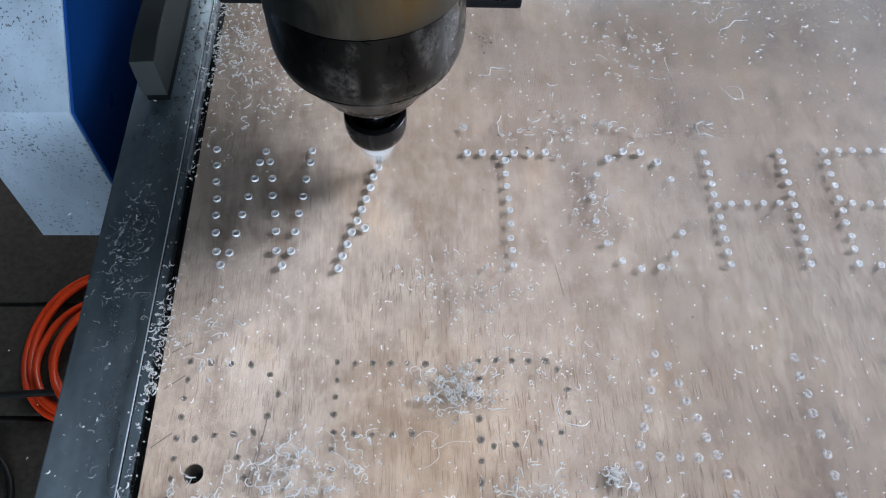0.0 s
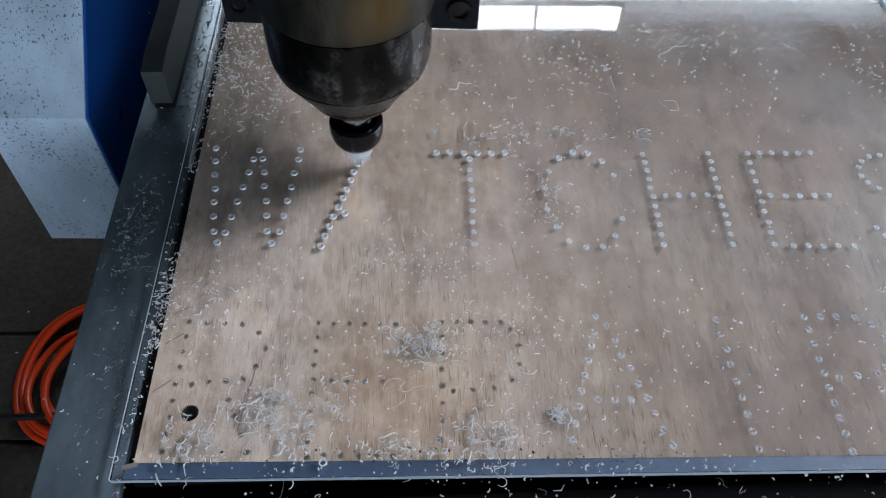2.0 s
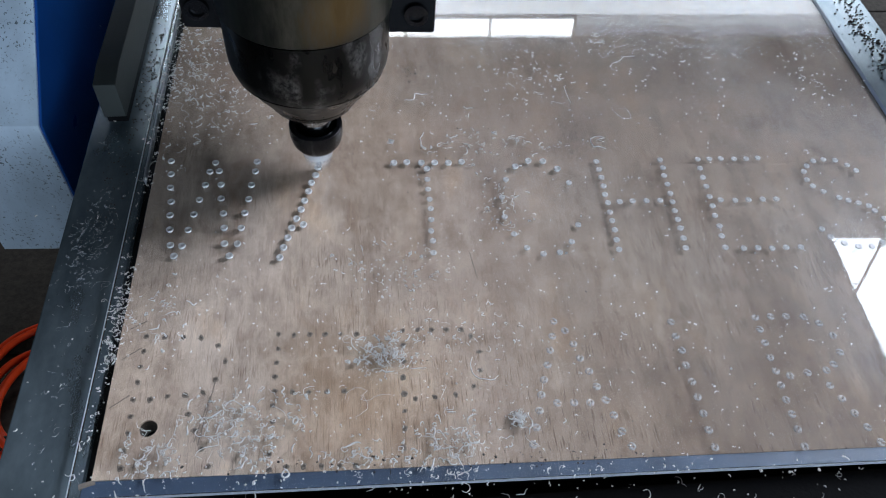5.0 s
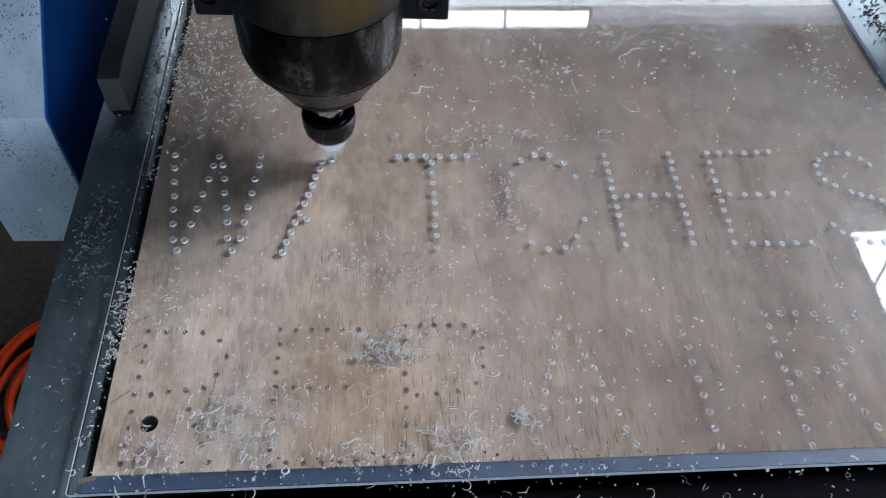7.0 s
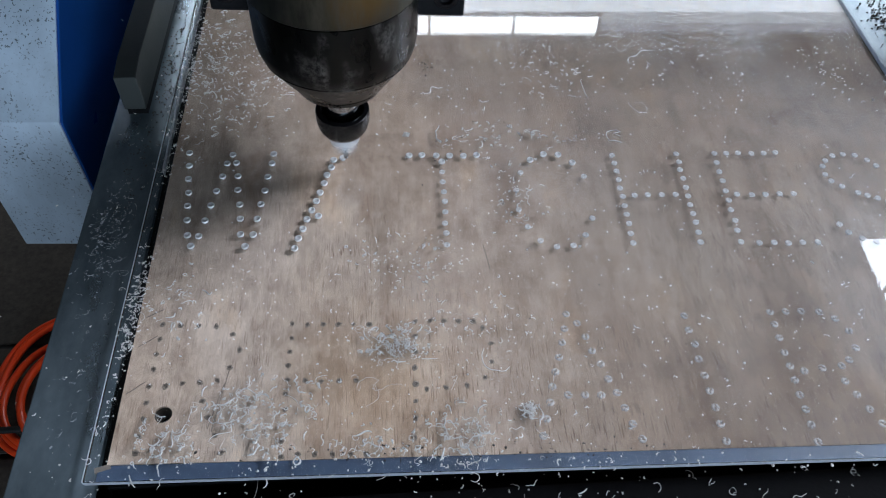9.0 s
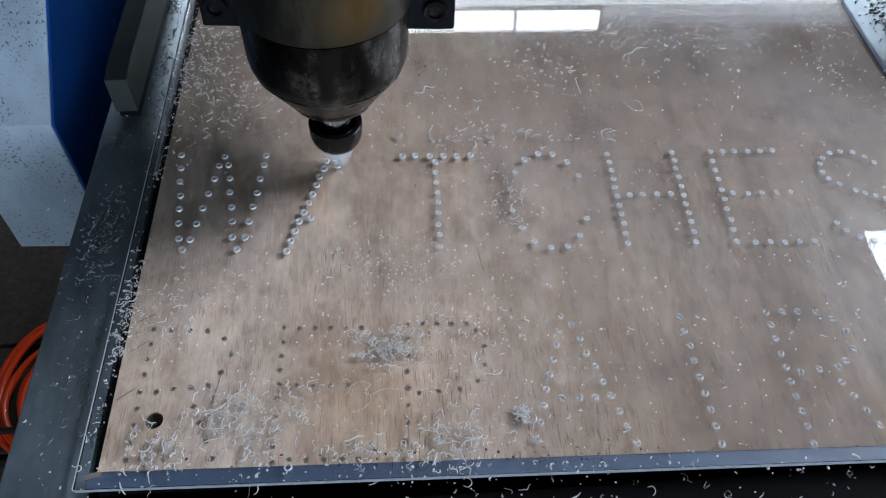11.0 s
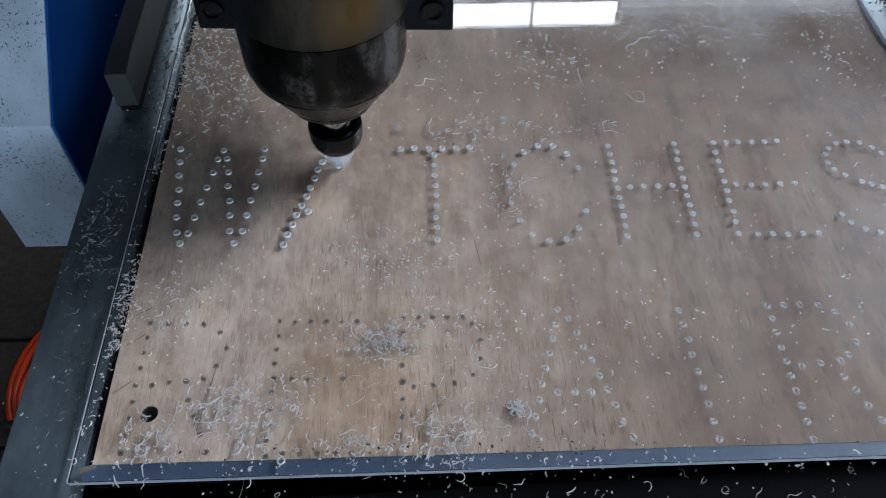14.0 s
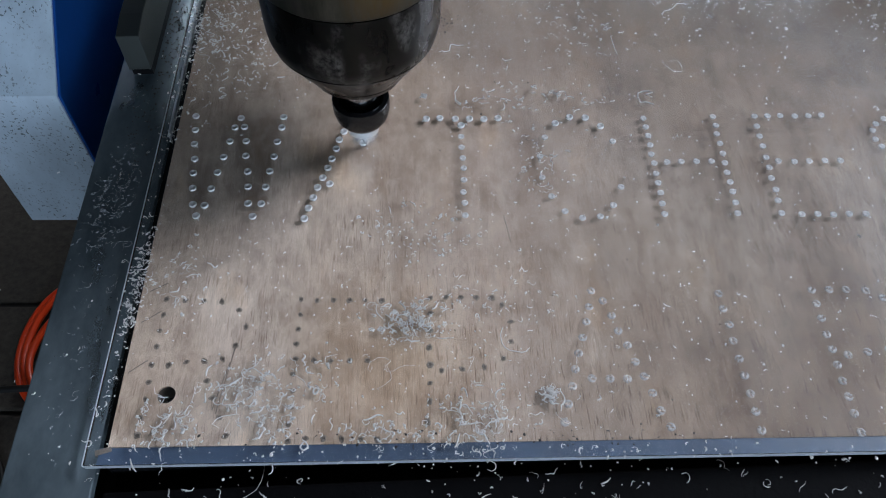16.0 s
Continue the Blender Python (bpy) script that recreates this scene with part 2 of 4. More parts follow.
def spindle_material():
    """Dark blued steel, streaked olive, with one patch worn to brass."""
    m, n, l, p = nodes_of("stained_steel")
    a = noise_at(n, l, 16, (1, 1, 0.35), 5)
    b = noise_at(n, l, 75, (1, 1, 0.25), 5, 0.7)
    c = ramp(n, l, a, [(0.36, (0.008, 0.010, 0.009)), (0.50, (0.050, 0.054, 0.043)), (0.60, (0.080, 0.074, 0.050)), (0.68, (0.022, 0.023, 0.020))])
    tc, far = n.new("ShaderNodeTexCoord"), n.new("ShaderNodeVectorMath")
    far.operation, far.inputs[1].default_value = "DISTANCE", (0.024, -0.047, 0.172)
    l.new(tc.outputs["Object"], far.inputs[0])
    ragged = n.new("ShaderNodeMath")
    ragged.operation, ragged.inputs[1].default_value = "MULTIPLY_ADD", 0.05
    l.new(b, ragged.inputs[0])
    l.new(far.outputs["Value"], ragged.inputs[2])
    patch = ramp(n, l, ragged.outputs[0], [(0.030, (0.75, 0.75, 0.75)), (0.052, (0.0, 0.0, 0.0))])
    c = mixed(n, l, patch, c, (0.32, 0.205, 0.065))
    c = mixed(n, l, 0.4, c, ramp(n, l, b, [(0.40, (0.008, 0.009, 0.008)), (0.66, (0.16, 0.152, 0.125))]))
    l.new(c, p.inputs["Base Color"])
    p.inputs["Metallic"].default_value, p.inputs["Roughness"].default_value = 0.9, 0.34
    return m


def nose_material():
    """Blackened steel with pale scuffs where tools have rubbed it."""
    m, n, l, p = nodes_of("nose_steel")
    broad, fine = noise_at(n, l, 30, (1, 1, 0.55), 3), noise_at(n, l, 260, (1, 1, 0.8), 4, 0.75)
    scuff = ramp(n, l, broad, [(0.52, (0.0, 0.0, 0.0)), (0.70, (1.0, 1.0, 1.0))])
    c = ramp(n, l, noise_at(n, l, 14, (1, 1, 0.4), 4), [(0.35, (0.005, 0.005, 0.005)), (0.65, (0.034, 0.031, 0.027))])
    c = mixed(n, l, scuff, c, ramp(n, l, fine, [(0.38, (0.016, 0.016, 0.016)), (0.62, (0.22, 0.215, 0.21))]))
    l.new(c, p.inputs["Base Color"])
    p.inputs["Metallic"].default_value = 0.92
    rr = n.new("ShaderNodeMapRange")
    rr.inputs[1].default_value, rr.inputs[2].default_value, rr.inputs[3].default_value, rr.inputs[4].default_value = 0.4, 0.65, 0.24, 0.44
    l.new(broad, rr.inputs[0])
    l.new(rr.outputs[0], p.inputs["Roughness"])
    bump(n, l, p, fine, 0.25, 0.0002)
    return m


def blurred_material():
    """Swarf that spins too fast to be seen singly: thinner towards the tip of the bit."""
    m, n, l, p = nodes_of("spinning_swarf")
    p.inputs["Base Color"].default_value, p.inputs["Roughness"].default_value = (0.93, 0.94, 0.96, 1), 0.9
    p.inputs["Specular IOR Level"].default_value = 0.05
    tc, sep = n.new("ShaderNodeTexCoord"), n.new("ShaderNodeSeparateXYZ")
    l.new(tc.outputs["Object"], sep.inputs[0])
    mr = n.new("ShaderNodeMapRange")
    mr.interpolation_type = "SMOOTHSTEP"
    mr.inputs[1].default_value, mr.inputs[2].default_value, mr.inputs[3].default_value, mr.inputs[4].default_value = 0.005, 0.0225, 0.0, 0.27
    l.new(sep.outputs[2], mr.inputs[0])
    l.new(mr.outputs[0], p.inputs["Alpha"])
    return m


def clouded_material(name, colour, low, high):
    """Scratched acrylic: a thin patchy cloud that lets what lies behind show."""
    m, n, l, p = nodes_of(name)
    p.inputs["Base Color"].default_value, p.inputs["Roughness"].default_value = (*colour, 1), 0.25
    g = noise_at(n, l, 520, (1, 1, 1), 3)
    mr = n.new("ShaderNodeMapRange")
    mr.inputs[1].default_value, mr.inputs[2].default_value, mr.inputs[3].default_value, mr.inputs[4].default_value = 0.3, 0.7, low, high
    l.new(g, mr.inputs[0])
    l.new(mr.outputs[0], p.inputs["Alpha"])
    return m


def frosted_material(name, colour, weight, rough=0.5, coat=0.0):
    m, n, l, p = nodes_of(name)
    g = noise_at(n, l, 700, (1, 1, 1), 2)
    l.new(ramp(n, l, g, [(0.3, tuple(c * 0.82 for c in colour)), (0.7, colour)]), p.inputs["Base Color"])
    p.inputs["Roughness"].default_value, p.inputs["Transmission Weight"].default_value = rough, weight
    p.inputs["Coat Weight"].default_value, p.inputs["Coat Roughness"].default_value = coat, 0.12
    return m


def flecked_paint(name, base):
    """Gloss paint with smears and dark flecks of dirt that lie in drifts."""
    m, n, l, p = nodes_of(name)
    soft, drift = noise_at(n, l, 18, (1, 1, 0.5), 5), noise_at(n, l, 11, (1, 1, 1), 3)
    flecks = noise_at(n, l, 460, (1, 1, 0.8), 2, 0.5)
    c = ramp(n, l, soft, [(0.30, tuple(v * 0.70 for v in base)), (0.60, base)])
    dots = ramp(n, l, flecks, [(0.33, (0.16, 0.17, 0.18)), (0.40, (1, 1, 1))])
    fac = ramp(n, l, drift, [(0.40, (0.08, 0.08, 0.08)), (0.58, (0.9, 0.9, 0.9))])
    c = mixed(n, l, fac, c, mixed(n, l, 1.0, c, dots, "MULTIPLY"))
    l.new(c, p.inputs["Base Color"])
    p.inputs["Roughness"].default_value = 0.4
    return m


PLY, ACRYLIC, CONCRETE, RAIL, SPINDLE = plywood_material(), acrylic_material(), concrete_material(), rail_material(), spindle_material()
BED = surface("black_bed", (0.006, 0.006, 0.007), 0.6, 0.0, scale=40, bump_by=0.0006)
FILM = surface("blue_grey_film", (0.075, 0.115, 0.19), 0.42, 0.0, (0.05, 0.07, 0.11), scale=25, amount=0.5)
CLAMP = surface("oiled_steel", (0.040, 0.046, 0.043), 0.6, 0.2, (0.03, 0.034, 0.032), scale=30, amount=0.5, bump_by=0.0003)
WHITE = flecked_paint("white_paint", (0.61, 0.72, 0.83))
BLUE = surface("blue_paint", (0.010, 0.085, 0.34), 0.32, 0.0, (0.006, 0.05, 0.22), scale=14, amount=0.6)
BLACK = surface("black_paint", (0.007, 0.007, 0.008), 0.55, 0.0, scale=30, bump_by=0.0003)
NUT = surface("black_oxide", (0.005, 0.005, 0.006), 0.20, 0.0, scale=60, rough_var=0.05)
CHROME = surface("bright_steel", (0.42, 0.44, 0.46), 0.10, 1.0, scale=60, amount=0.25, stretch=(1, 1, 6), rough_var=0.05)
SEAM = nose_material()
RIM = frosted_material("frosted_acrylic", (0.99, 0.965, 0.95), 0.05, 0.45, 0.3)
EDGE = frosted_material("saw_cut_acrylic", (0.62, 0.66, 0.72), 0.3, 0.4)
CHAR = surface("drilled_wood", (0.27, 0.22, 0.185), 0.9, scale=200)
SWARF = frosted_material("acrylic_swarf", (0.99, 0.965, 0.945), 0.0, 0.5, 0.8)
HAZE = blurred_material()
THREAD = clouded_material("fine_swarf_threads", (0.80, 0.84, 0.88), 0.18, 0.5)
DARKWOOD = surface("dark_wood", (0.13, 0.105, 0.088), 0.95, scale=260)
DARKCHIP = surface("dark_chip", (0.03, 0.028, 0.026), 0.7, scale=200)
HOSE = surface("orange_hose", (0.85, 0.062, 0.012), 0.35, 0.0, (0.55, 0.05, 0.01), scale=10, amount=0.4)
CABLE = surface("black_rubber", (0.012, 0.012, 0.012), 0.5, scale=40)
# walls out of direct view, kept dark so that little light bounces back
WALLM = surface("dark_grey_wall", (0.045, 0.043, 0.041), 0.9, 0.0, (0.028, 0.027, 0.026), scale=1.2, amount=0.6)
ROOFM = surface("roof_sheet", (0.035, 0.034, 0.032), 0.8, 0.0, (0.02, 0.019, 0.018), scale=1.0, amount=0.7)
FRAME = surface("window_frame_paint", (0.35, 0.36, 0.36), 0.5, scale=8)


# ---- mesh helpers ----
def mesh_of(name, bm, material, angle=12):
    me = bpy.data.meshes.new(name)
    bm.normal_update()
    bm.to_mesh(me)
    bm.free()
    me.materials.append(material)
    for f in me.polygons:
        f.use_smooth = True
    me.set_sharp_from_angle(angle=radians(angle))
    return me


def part(name, bm, material, parent=None, label="", angle=12):
    ob = new(name, mesh_of(name, bm, material, angle))
    ob.parent = parent
    if label:
        ob["label"] = label
    return ob


def box(x0, x1, y0, y1, z0, z1, bevel=0.0, bm=None, m=None):
    bm = bm or bmesh.new()
    made = bmesh.ops.create_cube(bm, size=1.0)["verts"]
    for v in made:
        v.co = Vector(((x0 + x1) / 2 + v.co.x * (x1 - x0), (y0 + y1) / 2 + v.co.y * (y1 - y0), (z0 + z1) / 2 + v.co.z * (z1 - z0)))
    if bevel:
        edges = list({e for v in made for e in v.link_edges})
        made = bmesh.ops.bevel(bm, geom=edges, offset=bevel, segments=2, affect="EDGES", profile=0.6)["verts"]
    if m is not None:
        bm.transform(m)
    return bm


def lathe(profile, steps=48, bm=None):
    """Turned solid from (radius, z) pairs."""
    bm = bm or bmesh.new()
    rings = []
    for r, z in profile:
        if r < 1e-6:
            rings.append([bm.verts.new((0, 0, z))])
        else:
            rings.append([bm.verts.new((r * math.cos(2 * math.pi * k / steps), r * math.sin(2 * math.pi * k / steps), z)) for k in range(steps)])
    for a, b in zip(rings, rings[1:]):
        for k in range(steps):
            j = (k + 1) % steps
            ring = [a[k % len(a)], a[j % len(a)], b[j % len(b)], b[k % len(b)]]
            face = list(dict.fromkeys(ring))
            if len(face) > 2:
                bm.faces.new(face)
    bmesh.ops.recalc_face_normals(bm, faces=bm.faces)
    return bm


def tube(verts, faces, pts, r, sides=4, taper=True):
    """Thin strand along pts, added to plain vertex and face lists."""
    base, n = len(verts), len(pts)
    for i, p in enumerate(pts):
        d = (pts[min(i + 1, n - 1)] - pts[max(i - 1, 0)])
        d = d.normalized() if d.length > 1e-9 else Vector((1, 0, 0))
        u = d.cross(Vector((0.31, 0.17, 0.93))).normalized()
        w = d.cross(u)
        rr = r * (0.45 + 0.55 * math.sin(math.pi * (i + 0.4) / (n - 0.2))) if taper else r
        for k in range(sides):
            a = 2 * math.pi * k / sides
            verts.append(p + u * (rr * math.cos(a)) + w * (rr * math.sin(a)))
    for i in range(n - 1):
        for k in range(sides):
            j = (k + 1) % sides
            faces.append((base + i * sides + k, base + i * sides + j, base + (i + 1) * sides + j, base + (i + 1) * sides + k))


def from_lists(name, verts, faces, material):
    me = bpy.data.meshes.new(name)
    me.from_pydata([tuple(v) for v in verts], [], faces)
    me.materials.append(material)
    for f in me.polygons:
        f.use_smooth = True
    return new(name, me)


def empty(name, m=None):
    ob = new(name)
    ob.empty_display_size = 0.05
    if m is not None:
        ob.matrix_world = m
    return ob


def plate_with_hole(w, d, z0, z1, cx, cy, r, steps=24):
    """Board of w by d with one round hole through it."""
    bm = bmesh.new()
    h = r * 1.8
    square = []
    for k in range(steps):
        a = 2 * math.pi * (k + 0.5) / steps
        c, s = math.cos(a), math.sin(a)
        q = h / max(abs(c), abs(s))
        square.append((cx + c * q, cy + s * q))
    layers = {}
    for z in (z0, z1):
        layers[z] = ([bm.verts.new((cx + r * math.cos(2 * math.pi * (k + 0.5) / steps), cy + r * math.sin(2 * math.pi * (k + 0.5) / steps), z)) for k in range(steps)],
                     [bm.verts.new((x, y, z)) for x, y in square],
                     [bm.verts.new((x, y, z)) for x, y in ((w, d), (0, d), (0, 0), (w, 0))])
    q = steps // 4
    for z in (z0, z1):
        inner, outer, corner = layers[z]
        for k in range(steps):
            j = (k + 1) % steps
            bm.faces.new((inner[k], inner[j], outer[j], outer[k]))
        mids = [q // 2 + i * q for i in range(4)]
        for i in range(4):
            run = [outer[(mids[i] + s) % steps] for s in range(q + 1)]
            bm.faces.new([corner[i]] + run + [corner[(i + 1) % 4]])
    for which in (0, 2):
        a, b = layers[z0][which], layers[z1][which]
        for k in range(len(a)):
            j = (k + 1) % len(a)
            bm.faces.new((a[k], a[j], b[j], b[k]))
    bmesh.ops.recalc_face_normals(bm, faces=bm.faces)
    return bm


# ---- the workshop ----
def workshop():
    floor = part("floor", box(-4.5, 6.0, -4.0, WALL_Y, FLOOR_Z - 0.2, FLOOR_Z - 0.006), CABLE)
    tagged(floor, "dark concrete floor with dirty open joints", "floor", kind="structure")
    # walls with their openings
    far = empty("wall_north")
    tagged(far, "dark grey workshop wall with a clerestory strip window", "wall", kind="structure")
    y0, y1 = WALL_Y, WALL_Y + 0.2
    for x0, x1, z0, z1 in ((-4.5, -1.30, FLOOR_Z, ROOF_Z), (5.0, 6.0, FLOOR_Z, ROOF_Z), (-1.30, -0.2, FLOOR_Z, 3.635), (-0.2, 5.0, FLOOR_Z, 2.0), (-1.30, 5.0, 3.95, ROOF_Z)):
        part("wall_panel", box(x0, x1, y0, y1, z0, z1), WALLM, far)
    strip = empty("window_1")
    tagged(strip, "narrow clerestory window in a row of panes", "window", kind="structure")
    for x in (-0.66, 0.07, 0.80, 1.54):
        part("mullion", box(x - 0.012, x + 0.012, y0 - 0.01, y0 + 0.02, 3.63, 3.955), FRAME, strip)
    near = empty("wall_south")
    tagged(near, "dark grey workshop wall, out of view, with an assumed doorway", "wall", kind="structure")
    for x0, x1, z0, z1 in ((-4.5, -0.1, FLOOR_Z, ROOF_Z), (3.3, 6.0, FLOOR_Z, ROOF_Z), (-0.1, 3.3, 1.32, ROOF_Z)):
        part("wall_panel", box(x0, x1, -4.2, -4.0, z0, z1), WALLM, near)
    for name, x0, x1 in (("wall_west", -4.7, -4.5), ("wall_east", 6.0, 6.2)):
        tagged(part(name, box(x0, x1, -4.2, WALL_Y + 0.2, FLOOR_Z, ROOF_Z), WALLM), "dark grey workshop wall, out of view", "wall", kind="structure")
    bm = bmesh.new()
    for x0, x1, ya, yb in ((-4.7, SKY_X0, -4.2, 5.9),
                           (SKY_X1, 6.2, -4.2, 5.9), (SKY_X0, SKY_X1, -4.2, SKY_Y0), (SKY_X0, SKY_X1, SKY_Y1, 5.9)):
        box(x0, x1, ya, yb, ROOF_Z, ROOF_Z + 0.12, bm=bm)
    tagged(part("ceiling", bm, ROOFM), "dark underside of the workshop roof", "ceiling", kind="structure")
    # steel brace that crosses a corner of the skylight
    brace = box(-0.85, 0.85, -0.005, 0.005, 3.90, ROOF_Z)
    box(-0.85, 0.85, -0.005, 0.012, 3.894, 3.90, bm=brace)
    brace.transform(pose(3.45, 3.366, 0, 0, 0, 50.7))
    tagged(part("roof_brace", brace, BLACK), "dark steel brace under the workshop roof", "brace", kind="structure")
    # floor slabs with open joints
    rng = random.Random(4)
    xs = [-4.5, -2.6, -1.35, -0.30, 0.9, 2.4, 4.2, 6.0]
    ys = [-4.0, -2.6, -1.3, -0.35, 0.455, 0.672, 1.75, 3.1, 4.5, WALL_Y]
    for xa, xb in zip(xs, xs[1:]):
        for ya, yb in zip(ys, ys[1:]):
            g = 0.004
            slab = part("floor_slab", box(xa + g, xb - g, ya + g, yb - g, FLOOR_Z - 0.05, FLOOR_Z - rng.random() * 0.003, 0.004), CONCRETE, floor)


workshop()

# ---- the router's bed ----
TURN_BED = 2.7
BED_M = pose(-0.1425, 0.05, 0, 0, 0, TURN_BED)     # beside the gap between the rail and the board
RAIL_Z = -0.0055                                   # the acrylic sheet laps over the rail


def rail_top(x, y):
    """Height of the leaning face of the rail by the clamp bar."""
    lx = (BED_M.inverted() @ Vector((x, y, 0))).x
    return RAIL_Z + 0.0001 - (lx + 0.043) * math.tan(radians(9.0))




def machine_bed():
    bed = empty("router_bed", BED_M)
    tagged(bed, "black slotted router bed between two aluminium side rails", "machine bed")
    part("bed_plate", box(-0.040, 0.646, -0.60, 1.1, -0.075, -0.034), BED, bed)
    for k in range(14):
        y = -0.590 + k * 0.118
        part("bed_slat", box(0.0075, 0.595, y, y + 0.106, -0.034, -0.0175, 0.0015), BED, bed)
    part("base", box(-0.036, 0.64, -0.58, 1.08, FLOOR_Z, -0.075), BED, bed)
    for x0, x1, s in ((-0.043, 0.0030, 1), (0.5975, 0.646, -1)):
        lean = math.tan(radians(9.0)) if s > 0 else 0.0
        rail_bm = box(x0, x1, -0.60, 1.1, RAIL_Z - 0.0055, RAIL_Z, 0.0009)
        for v in rail_bm.verts:      # the left rail's face leans towards the work
            v.co.z -= (v.co.x - x0) * lean
        rail = part("side_rail", rail_bm, RAIL, bed, "oily aluminium rail strewn with swarf")
        part("rail_body", box(x0 + 0.003, x1 - 0.003, -0.60, 1.1, -0.034, RAIL_Z - 0.0055 - (x1 - x0) * lean), BED, bed)
        # raised lip along the inner edge
        lip = (x1 - 0.0012, x1 + 0.0006) if s > 0 else (x0 - 0.0006, x0 + 0.0012)
        part("rail_lip", box(*lip, 0.245, 1.1, RAIL_Z - 0.004 - (x1 - x0) * lean, RAIL_Z + 0.0006 - (x1 - x0) * lean, 0.0003), EDGE, rail, "bright worn inner lip")
    return bed


machine_bed()


# ---- board and acrylic sheet ----
def out_of_square(bm, degrees):
    """Slants the front edge of a panel that was not sawn square."""
    k = math.tan(radians(degrees))
    for v in bm.verts:
        v.co.y -= v.co.x * k
    return bm


LIFT = 0.0019      # the board lies close under the thin sheet


def plywood_board():
    m = pose(-0.1315, 0.0575, LIFT, 0, 0, 2.45)
    local = m.inverted() @ Vector((-0.1065, 0.0885, 0))
    board = empty("plywood_board", m)
    tagged(board, "pale plywood spoil board with drill marks and a large hole", "board")
    skew = 1.35
    hole_y = local.y + local.x * math.tan(radians(skew))
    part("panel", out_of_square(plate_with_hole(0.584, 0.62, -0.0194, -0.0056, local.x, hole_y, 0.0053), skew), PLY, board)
    # dark lining added: the shade inside the hole is put into its colour
    lining = lathe([(0.0052, -0.0070), (0.0050, -0.0110), (0.0050, -0.0193)], 24)
    lining.transform(Matrix.Translation((local.x, local.y, 0)))
    part("hole_shade", lining, DARKWOOD, board, "dark lining that stands for the shade inside the hole")
    return board, m


BOARD, BOARD_M = plywood_board()

SHEET_M = pose(-0.1415, 0.0465, 0, 0, 0, 2.4)
SHEET = empty("acrylic_sheet", SHEET_M)
tagged(SHEET, "clear acrylic sheet drilled with dotted lettering, dusty with swarf", "acrylic sheet")
SKEW = 1.1
pane = part("panel", out_of_square(box(0, 0.5895, 0, 0.65, -0.0034, 0, 0.0004), SKEW), ACRYLIC, SHEET, "", 1)
pane.visible_shadow = False
part("cut_edge", out_of_square(box(0.0005, 0.589, -0.0006, -0.0002, -0.0031, -0.0004, 0.0001), SKEW), EDGE, SHEET, "frosted saw-cut edge")
part("cut_edge", box(0.5897, 0.5935, -0.011, 0.64, -0.0034, -0.0004, 0.0004), FILM, SHEET, "blue-grey edge strip")
part("cut_edge", box(-0.0007, -0.0002, 0.0, 0.645, -0.0032, 0.0001, 0.0001), EDGE, SHEET, "frosted saw-cut edge")
strip_bm = out_of_square(box(0.006, 0.588, 0.001, 0.0105, -0.0062, -0.0040, 0.0003), SKEW)
strip_bm.transform(SHEET_M)
tagged(part("ledge_strip", strip_bm, FILM), "blue-grey metal strip under the edge of the acrylic sheet", "strip")


def hole_mesh(name, r, bore, top, depth, rim, wall, steps=16):
    """Raised frosted rim round a bore, and the clouded wall of the hole down through the sheet."""
    bm = lathe([(r - 0.0003, -0.0003), (r, top * 0.35), (r - 0.0001, top * 0.8), (r - 0.0004, top), (bore + 0.0002, top * 0.94), (bore, top * 0.80), (bore * 0.5, top * 0.62), (0.0, top * 0.60)], steps)
    me = mesh_of(name, bm, rim, 50)
    low = lathe([(bore * 1.02, -0.0002), (bore * 1.5, -0.0010), (bore * 1.4, -0.0020), (bore * 1.5, depth)], steps)
    low_me = mesh_of(name, low, wall, 50)
    both = bmesh.new()
    both.from_mesh(me)
    n = len(both.faces)
    both.from_mesh(low_me)
    both.faces.ensure_lookup_table()
    for f in both.faces[n:]:
        f.material_index = 1
    both.to_mesh(me)
    both.free()
    bpy.data.meshes.remove(low_me)
    me.materials.append(wall)
    return me


MILKY = clouded_material("milky_acrylic", (0.99, 0.98, 0.985), 0.42, 0.95)
BORE = clouded_material("clouded_bore", (0.86, 0.87, 0.93), 0.08, 0.28)
BUMP = clouded_material("dusty_burr", (0.94, 0.94, 0.96), 0.12, 0.55)
HOLE = hole_mesh("drilled_hole", 0.0026, 0.0011, 0.0015, -0.0030, RIM, BORE)
HOLE_MILKY = hole_mesh("drilled_hole_milky", 0.0023, 0.0008, 0.0008, -0.0030, MILKY, BORE)
FAINT = mesh_of("drilled_hole_worn", lathe([(0.0026, -0.0001), (0.0023, 0.0004), (0.0016, 0.0007), (0.0009, 0.0006), (0.0006, 0.0001), (0.0005, -0.0012)], 14), BUMP, 60)
DOT = mesh_of("drill_dot", lathe([(0.0010, -0.00555), (0.0007, -0.0054), (0.0, -0.0054)], 10), CHAR, 60)


def mark_mesh(seed):
    """Ragged dark-centred crater that the bit has left in the board."""
    rng = random.Random(seed)
    bm = lathe([(0.0025, -0.00556), (0.0019, -0.0053), (0.0012, -0.00538), (0.0006, -0.00552), (0.0, -0.00554)], 16)
    for v in bm.verts:
        d = v.co.xy.length
        if d > 0.0004:
            k = rng.uniform(0.66, 1.12)
            v.co.x, v.co.y = v.co.x * k, v.co.y * k
            v.co.z += rng.uniform(0, 0.00012)
    me = mesh_of("drill_mark", bm, CHAR, 60)
    me.materials.append(DARKWOOD)
    for f in me.polygons:
        f.material_index = 1 if f.center.xy.length < 0.0013 else 0
    return me


MARKS = [mark_mesh(k) for k in range(5)]
